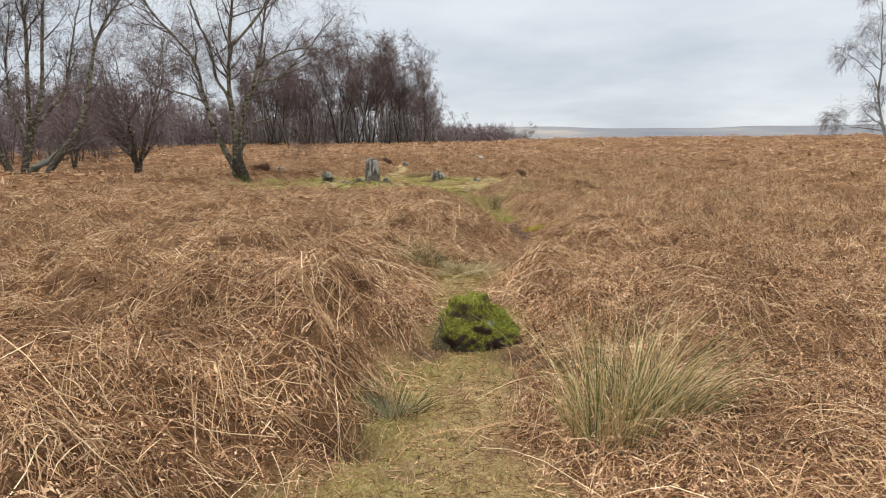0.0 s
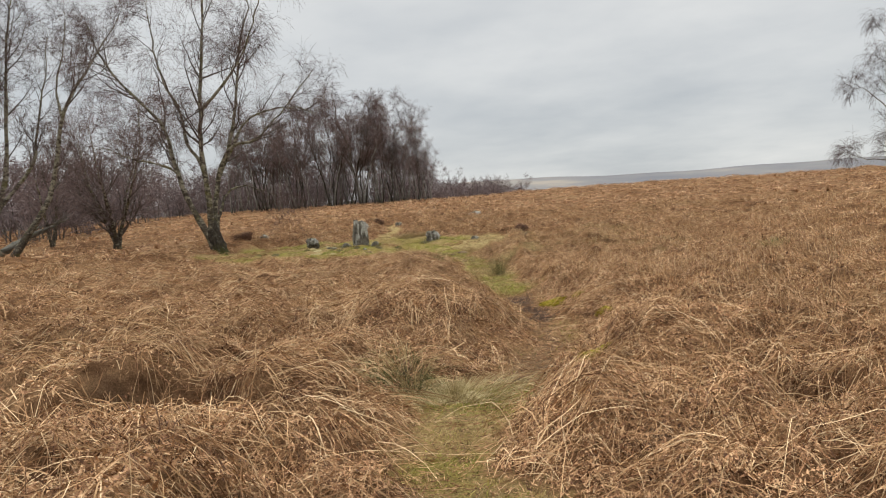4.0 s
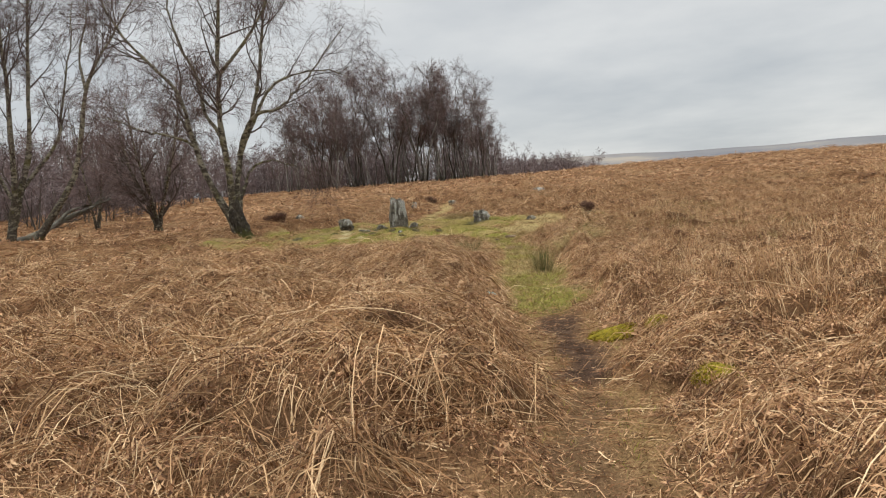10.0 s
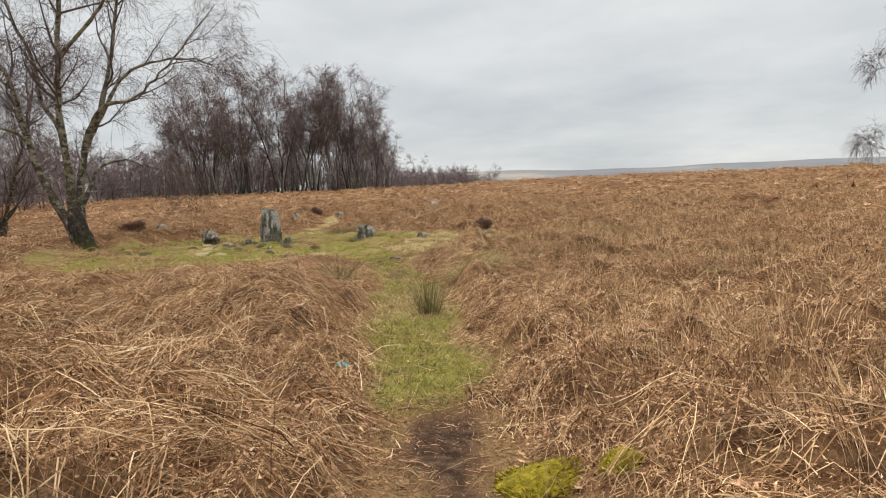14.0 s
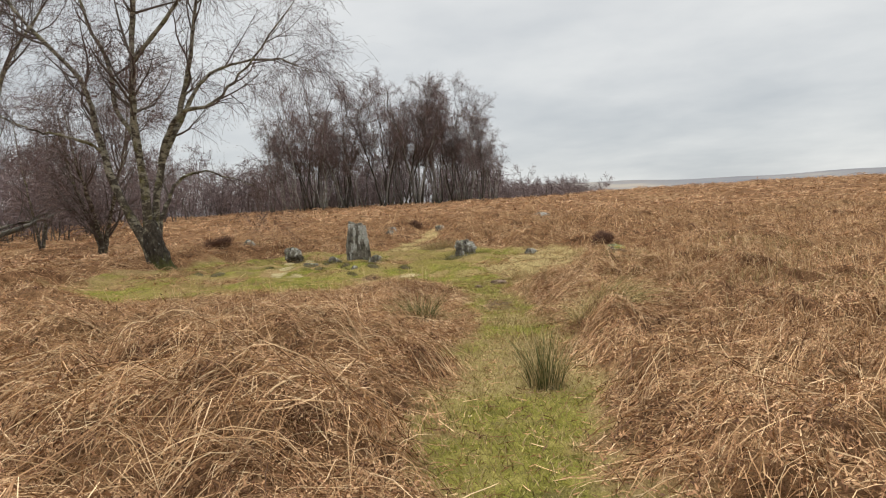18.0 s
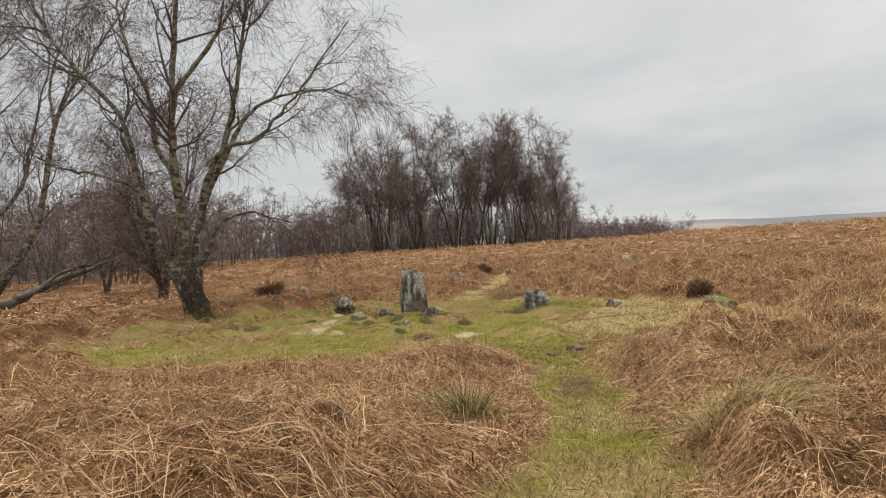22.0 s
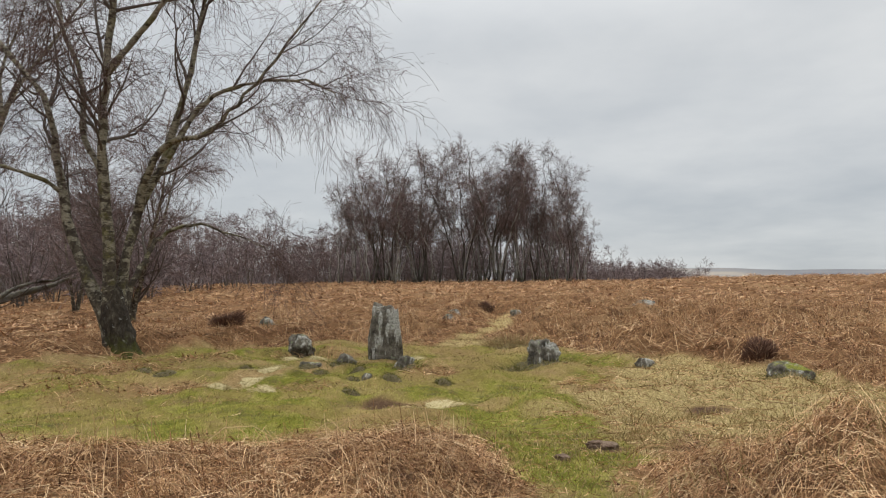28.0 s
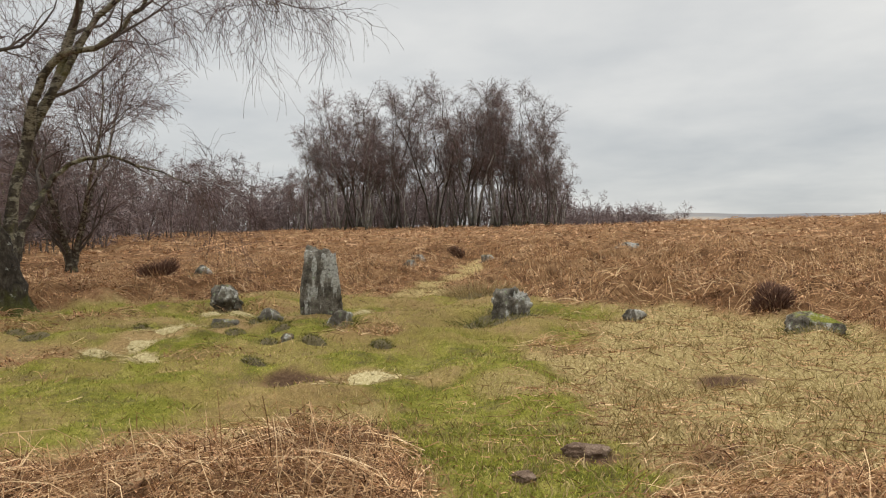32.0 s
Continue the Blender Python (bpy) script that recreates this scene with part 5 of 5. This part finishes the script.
def off_path(line, tread):
    """Picks the strands that do not lie across the trodden ground."""
    k = line.shape[1]
    share = 1.0
    for j in (k // 2, k - 1):
        b, g, s, m = zones(line[:, j, 0], line[:, j, 1])
        core = smooth(0.12, -0.12, trail_gap(line[:, j, 0], line[:, j, 1], TRAIL))
        share = np.minimum(share, 1 - 0.97 * pit_share(line[:, j, 0], line[:, j, 1]))
        soft = tread * (0.55 if j == k - 1 else 1.0)
        share = np.minimum(share, np.maximum(b * (1 - m), 1 - np.maximum.reduce([m * (0.3 + 0.7 * soft), soft * g, soft * 0.6 * s, soft * core])))
    return rng.random(len(line)) < 0.04 + share


def mats(per_m2, box, each, length, width, k, hole=None, high=0.07, fan=0.2, sides=2, calm=False):
    """Sheaves of stems that were combed over together and lie draped over the lumps."""
    bx, by = keep(*sow(rng, per_m2, *box, hole=hole), 0.0)
    if calm:
        ok = rng.random(len(bx)) > 0.75 * stubbly(bx, by)
        bx, by = bx[ok], by[ok]
    m = len(bx)
    way = lay(bx, by) + rng.normal(size=m) * 0.45 + np.where(rng.random(m) < 0.5, np.pi, 0.0)
    bend, size, arch = rng.normal(size=m) * 0.2, 0.5 + 0.8 * rng.random(m), rng.random(m) ** 2.2
    src = np.repeat(np.arange(m), rng.poisson(each, m))
    n = len(src)
    a = way[src] + rng.normal(size=n) * fan * (1 + 1.6 * smooth(10, 6, by[src]))
    foot = 0.05 + 0.14 * rng.random(n)
    turn = rng.random(n) * 2 * np.pi
    x, y = bx[src] + foot * np.cos(turn), by[src] + foot * np.sin(turn)
    l = (length[0] + length[1] * rng.random(n) ** 1.5) * size[src]
    s = np.linspace(0, 1, k)[None]
    kink = np.where(rng.random(n) < 0.35, rng.normal(size=n) * 1.1, 0.0)[:, None] * (s > rng.uniform(0.3, 0.8, n)[:, None])
    ang = a[:, None] + (bend[src] + rng.normal(size=n) * 0.2)[:, None] * s + 0.07 * np.cumsum(rng.normal(size=(n, k)), axis=1) + kink
    step = (l / (k - 1))[:, None]
    px = x[:, None] + np.cumsum(np.cos(ang) * step * (s > 0), axis=1)
    py = y[:, None] + np.cumsum(np.sin(ang) * step * (s > 0), axis=1)
    own = high * (0.15 + rng.random(n) ** 1.6)[:, None]
    z = surf(px, py)
    z[:, 1:-1] = np.maximum(z[:, 1:-1], 0.5 * (z[:, :-2] + z[:, 2:]) - 0.01)
    z = z + own * (0.5 + 2.0 * s * (1 - s)) + (0.22 * l * arch[src])[:, None] * 4 * s * (1 - s) * (0.6 + 0.6 * rng.random((n, 1)))
    z = z - 0.05 * np.maximum(0, s - 0.75) - 0.02 * (s == 0) + 0.006 * rng.normal(size=(n, k))
    line = np.stack([px, py, z], -1)
    rad = (width[0] + width[1] * rng.random(n))[:, None] * np.linspace(1, 0.5, k)[None]
    ok = off_path(line, 1.0)
    return tubes(line[ok], rad[ok], sides, rng)


def stubble(per_m2, box, tall, width, k, hole=None, everywhere=0.0, bent=0.35, gather_by=0.9):
    """Broken stalks that still stand, in clumps, leaning all ways and kinked at the top."""
    x, y = keep(*sow(rng, per_m2, *box, hole=hole), 0.0)
    clump = smooth(0.36, 0.56, vnoise(x, y, gather_by, 63))
    ok = rng.random(len(x)) < np.maximum(everywhere, stubbly(x, y) * clump)
    x, y = x[ok], y[ok]
    n = len(x)
    h = tall[0] + tall[1] * rng.random(n) ** 1.6
    a = 2 * np.pi * vnoise(x, y, 1.1, 64) + rng.normal(size=n) * 0.9
    lean = np.abs(0.35 + rng.normal(size=n) * bent)
    s = np.linspace(0, 1, k)[None]
    over = lean[:, None] * (0.5 + 0.5 * s) + (rng.random(n) ** 3 * 1.2)[:, None] * s**2
    step = (h / (k - 1))[:, None] * (s > 0)
    px = x[:, None] + np.cumsum(np.sin(over) * np.cos(a)[:, None] * step, axis=1)
    py = y[:, None] + np.cumsum(np.sin(over) * np.sin(a)[:, None] * step, axis=1)
    pz = surf(x, y)[:, None] - 0.03 + np.cumsum(np.cos(over) * step, axis=1)
    line = np.stack([px, py, pz], -1) + 0.004 * rng.normal(size=(n, k, 3))
    rad = (width[0] + width[1] * rng.random(n))[:, None] * np.linspace(1, 0.6, k)[None]
    ok = off_path(line, 0.8)
    return tubes(line[ok], rad[ok], 2, rng)


def bits(per_m2, box, strew, length, width, tread, hole=None):
    """Short broken pieces strewn over the ground."""
    x, y = keep(*sow(rng, per_m2, *box, hole=hole), strew)
    n = len(x)
    a = rng.random(n) * 2 * np.pi
    s = np.linspace(-0.5, 0.5, 3)[None]
    l = (length[0] + length[1] * rng.random(n))[:, None]
    px, py = x[:, None] + np.cos(a)[:, None] * l * s, y[:, None] + np.sin(a)[:, None] * l * s
    line = np.stack([px, py, surf(px, py) + 0.006 + 0.02 * rng.random((n, 1)) * rng.random((n, 3))], -1)
    ok = off_path(line, tread)
    rad = (width[0] + width[1] * rng.random(n))[:, None] * np.ones((1, 3))
    return tubes(line[ok], rad[ok], 2, rng)


def tris(v, q):
    return v, np.concatenate([q[:, :3], q[:, [0, 2, 3]]])


pieces = [
    mats(19, NEAR, 14, (0.10, 0.55), (0.0014, 0.0022), 5, high=0.08, fan=0.4, calm=True),
    mats(3.6, NEAR, 7, (0.5, 0.8), (0.0018, 0.0020), 7, high=0.15, fan=0.6, calm=True),
    mats(10, CLOSE, 9, (0.2, 0.6), (0.0016, 0.0020), 6, high=0.13, fan=1.0),
    mats(15, (1.5, 6.2, 29.6, 34.0), 15, (0.2, 0.5), (0.0016, 0.0018), 6, high=0.14, fan=0.9),
    mats(12, SIDE, 14, (0.2, 0.55), (0.0021, 0.0024), 4, hole=NEAR, high=0.10, fan=0.4, calm=True),
    mats(4.0, MID, 13, (0.3, 0.55), (0.0036, 0.0034), 4, hole=SIDE, high=0.12, fan=0.4, calm=True),
    # thick stems combed over the bank beside the path
    mats(5.0, (-3.4, 1.3, 8.5, 25.0), 13, (0.4, 0.75), (0.0024, 0.0022), 6, high=0.16, fan=0.24),
    # a light cover of broken stems among the bleached grass
    bits(60, (0.2, 9.0, 33.4, 46.5), 0.30, (0.06, 0.2), (0.0024, 0.0024), 0.1),
    stubble(250, NEAR, (0.13, 0.26), (0.0021, 0.0022), 4),
    stubble(165, (4.7, 12.0, 9.0, 42.0), (0.13, 0.27), (0.0026, 0.0026), 4),
    stubble(90, (-16, 24, 30, 66), (0.16, 0.30), (0.0036, 0.0030), 3, hole=(4.7, 12.0, 9.0, 42.0)),
    stubble(60, NEAR, (0.12, 0.30), (0.0016, 0.0018), 5, everywhere=0.45, bent=0.6),
    stubble(50, (-7.0, 1.0, 28.0, 34.0), (0.15, 0.35), (0.0022, 0.0020), 4, everywhere=0.8),
    # short bits everywhere
    bits(240, NEAR, 0.08, (0.05, 0.14), (0.0020, 0.0022), 0.8),
    bits(90, SIDE, 0.05, (0.06, 0.18), (0.0026, 0.0026), 0.8, hole=NEAR),
]
tagged(part_np("bracken_stems", *gather(pieces), M_STEM), "tangle of dry straw-coloured bracken stems lying flat", "bracken", kind="stuff")


def flakes(per_m2, box, size, strew, hole=None):
    """Loose curled leaflets, each a bent sliver."""
    x, y = keep(*sow(rng, per_m2, *box, hole=hole), strew)
    n = len(x)
    c = np.stack([x, y, surf(x, y) + 0.005 + size[0] * 2.5 * rng.random(n) ** 2], -1)
    a = unit(rng.normal(size=(n, 3)) * np.array([1, 1, 0.55]))
    b = unit(np.cross(a, rng.normal(size=(n, 3))))
    l = (size[0] + size[1] * rng.random(n))[:, None]
    v = np.stack([c - a * l, c + a * l + b * l * 0.1, c + b * l * 0.42], 1).reshape(-1, 3)
    return v, np.arange(len(v)).reshape(-1, 3)


def pinnae(per_m2, box, length, leaf, pairs, hole=None, high=0.06, wide=(0.80, 0.74), rib=0.0018):
    """Dead fronds: a midrib draped over the lumps, with curled leaflets to both sides."""
    x, y = keep(*sow(rng, per_m2, *box, hole=hole, wide=wide), 0.0)
    n = len(x)
    l, leaf = length[0] + length[1] * rng.random(n), leaf[0] + leaf[1] * rng.random(n)
    s = np.linspace(0, 1, pairs + 1)[None]
    a = (lay(x, y) + rng.normal(size=n) * 0.9)[:, None] + (rng.normal(size=n) * 0.7)[:, None] * s
    px, py = x[:, None] + np.cos(a) * l[:, None] * s, y[:, None] + np.sin(a) * l[:, None] * s
    base = surf(px, py) if box is not WIDE else ground_height(px.ravel(), py.ravel()).reshape(px.shape)
    lift = high * rng.random((n, 1)) * (0.4 + 2.4 * s * (1 - s)) + (l * 0.3 * rng.random(n) ** 2)[:, None] * 4 * s * (1 - s)
    line = np.stack([px, py, base + 0.01 + lift], -1)
    ok = off_path(line, 1.0)
    line, leaf = line[ok], leaf[ok]
    n = len(line)
    rad = np.full(line.shape[:2], rib)
    t = unit(np.gradient(line, axis=1))
    side = unit(np.cross(t, np.array([0, 0, 1.0]) + 0.5 * rng.normal(size=(n, 1, 3))))
    out = [tris(*tubes(line[:, ::2] if pairs % 2 == 0 else line, rad[:, ::2] if pairs % 2 == 0 else rad, 2, rng))]
    for sgn in (-1, 1):
        p = line[:, :-1]
        size = (leaf[:, None] * np.linspace(1.0, 0.3, pairs)[None] * (0.6 + 0.7 * rng.random((n, pairs))))[..., None]
        tip = p + sgn * side[:, :-1] * size + t[:, :-1] * size * 0.5 + np.array([0, 0, 1.0]) * size * rng.normal(size=(n, pairs, 1)) * 0.5
        heel = p + t[:, :-1] * size * 0.55
        v = np.stack([p, tip, heel], 2).reshape(-1, 3)
        out.append((v, np.arange(len(v)).reshape(-1, 3)))
    return gather(out)


# trodden bits on the path, fronds among the bleached grass
pieces = [flakes(1500, (0.3, 2.4, 10.5, 19.0), (0.004, 0.010), 0.3), tris(*bits(600, (-0.9, 2.5, 2.7, 19.0), 0.5, (0.03, 0.09), (0.0009, 0.0013), 0.1)), tris(*bits(200, (-1.0, 2.6, 19.0, 36.5), 0.12, (0.04, 0.12), (0.0018, 0.0020), 0.25)), tris(*bits(25, (0.2, 9.0, 33.4, 46.5), 0.30, (0.06, 0.2), (0.0024, 0.0024), 0.1)),
          flakes(2200, CLOSE, (0.006, 0.015), 0.12), flakes(900, NEAR, (0.010, 0.020), 0.05, CLOSE), flakes(420, SIDE, (0.010, 0.018), 0.09, NEAR), flakes(200, MID, (0.02, 0.04), 0.06, SIDE),
          pinnae(95, NEAR, (0.14, 0.26), (0.016, 0.026), 8, high=0.09), pinnae(60, CLOSE, (0.2, 0.3), (0.016, 0.018), 12, high=0.12),
          pinnae(46, SIDE, (0.2, 0.3), (0.026, 0.034), 5, hole=NEAR, high=0.08), pinnae(22, MID, (0.25, 0.3), (0.04, 0.05), 3, hole=SIDE, high=0.1)]
tagged(part_np("bracken_fronds", *gather(pieces), M_LITTER), "crumpled brown dead bracken fronds over the ground", "bracken", kind="stuff")


def far_stalks(per_m2):
    x, y = keep(*sow(rng, per_m2, *WIDE, wide=(0.95, 0.9), hole=MID))
    n = len(x)
    s = np.linspace(0, 1, 3)[None]
    a = (lay(x, y) + rng.normal(size=n) * 1.2)[:, None]
    up = smooth(0.5, 0.65, vnoise(x, y, 1.6, 65)) * rng.random(n)
    l = 0.35 + 0.6 * rng.random(n)
    flat = (l * (1 - 0.75 * up))[:, None] * s
    z = ground_height(x, y)[:, None] - 0.02 + (0.45 * l * up)[:, None] * s + (0.12 * l * rng.random(n))[:, None] * 4 * s * (1 - s)
    line = np.stack([x[:, None] + np.cos(a) * flat, y[:, None] + np.sin(a) * flat, z], -1)
    rad = (0.010 + 0.011 * rng.random(n))[:, None] * np.array([[1, 0.8, 0.5]])
    return tris(*tubes(line, rad, 2, rng))


tagged(part_np("bracken_slope", *gather([far_stalks(8.0), pinnae(3.0, WIDE, (0.4, 0.5), (0.10, 0.12), 2, hole=MID, high=0.15, wide=(0.95, 0.9), rib=0.008)]), M_FAR), "brown dead bracken covering the rising moor", "bracken", kind="stuff")


def blades(rng, x, y, height, width, name, material, label):
    n = len(x)
    a = rng.random(n) * 2 * np.pi
    s = np.linspace(0, 1, 3)[None]
    tilt = 0.3 + 0.7 * rng.random(n)
    z = ground_height(x, y)[:, None] - 0.005
    h = height[:, None]
    line = np.stack([x[:, None] + np.cos(a)[:, None] * tilt[:, None] * h * s**1.4, y[:, None] + np.sin(a)[:, None] * tilt[:, None] * h * s**1.4, z + h * s * (1 - 0.35 * tilt[:, None] * s)], -1)
    tagged(part_np(name, *tubes(line, width[:, None] * np.array([[1.0, 0.8, 0.2]]), 2, rng), material), label, "grass", kind="stuff")


def by_zone(x, y, which, power=1.0):
    share = zones(x, y)[which]
    ok = rng.random(len(x)) < share**power
    return x[ok], y[ok]


x1, y1 = by_zone(*sow(rng, 900, -1.5, 3.0, 2.5, 34.5), 1)
x2, y2 = by_zone(*sow(rng, 520, -13.5, 2.5, 32.5, 46.5), 1)
n1, n2 = len(x1), len(x2)
blades(rng, np.r_[x1, x2], np.r_[y1, y2], np.r_[0.015 + 0.04 * rng.random(n1) ** 1.5, 0.015 + 0.035 * rng.random(n2)], np.r_[0.0022 + 0.0015 * rng.random(n1), 0.0023 + 0.002 * rng.random(n2)], "grass", M_GRASS, "short green grass along the path and among the stones")
x1, y1 = by_zone(*sow(rng, 420, -1.5, 3.0, 2.2, 34.5), 2)
x2, y2 = by_zone(*sow(rng, 210, -13.5, 7.0, 32.5, 50.0), 2)
x3, y3 = by_zone(*sow(rng, 60, -7, 2, 46.5, 60), 2)
x4, y4 = sow(rng, 150, 1.3, 8.0, 24.5, 36.5)
ok = (vnoise(x4, y4, 0.9, 52) > 0.42) & (zones(x4, y4)[1] < 0.3)
x4, y4 = x4[ok], y4[ok]
x1, y1 = np.r_[x1, x2, x3, x4], np.r_[y1, y2, y3, y4]
tall = np.r_[np.zeros(len(x1) - len(x4)), np.ones(len(x4))]
n1 = len(x1)
blades(rng, x1, y1, np.where((y1 > 33) & (x1 < 0.5), 0.03, 0.05) + (0.07 + 0.17 * tall) * rng.random(n1), np.interp(y1, [2, 34, 60], [0.0022, 0.004, 0.007]) * (0.7 + 0.6 * rng.random(n1)), "bleached_grass", M_STRAW, "short bleached straw-coloured grass beside the path")
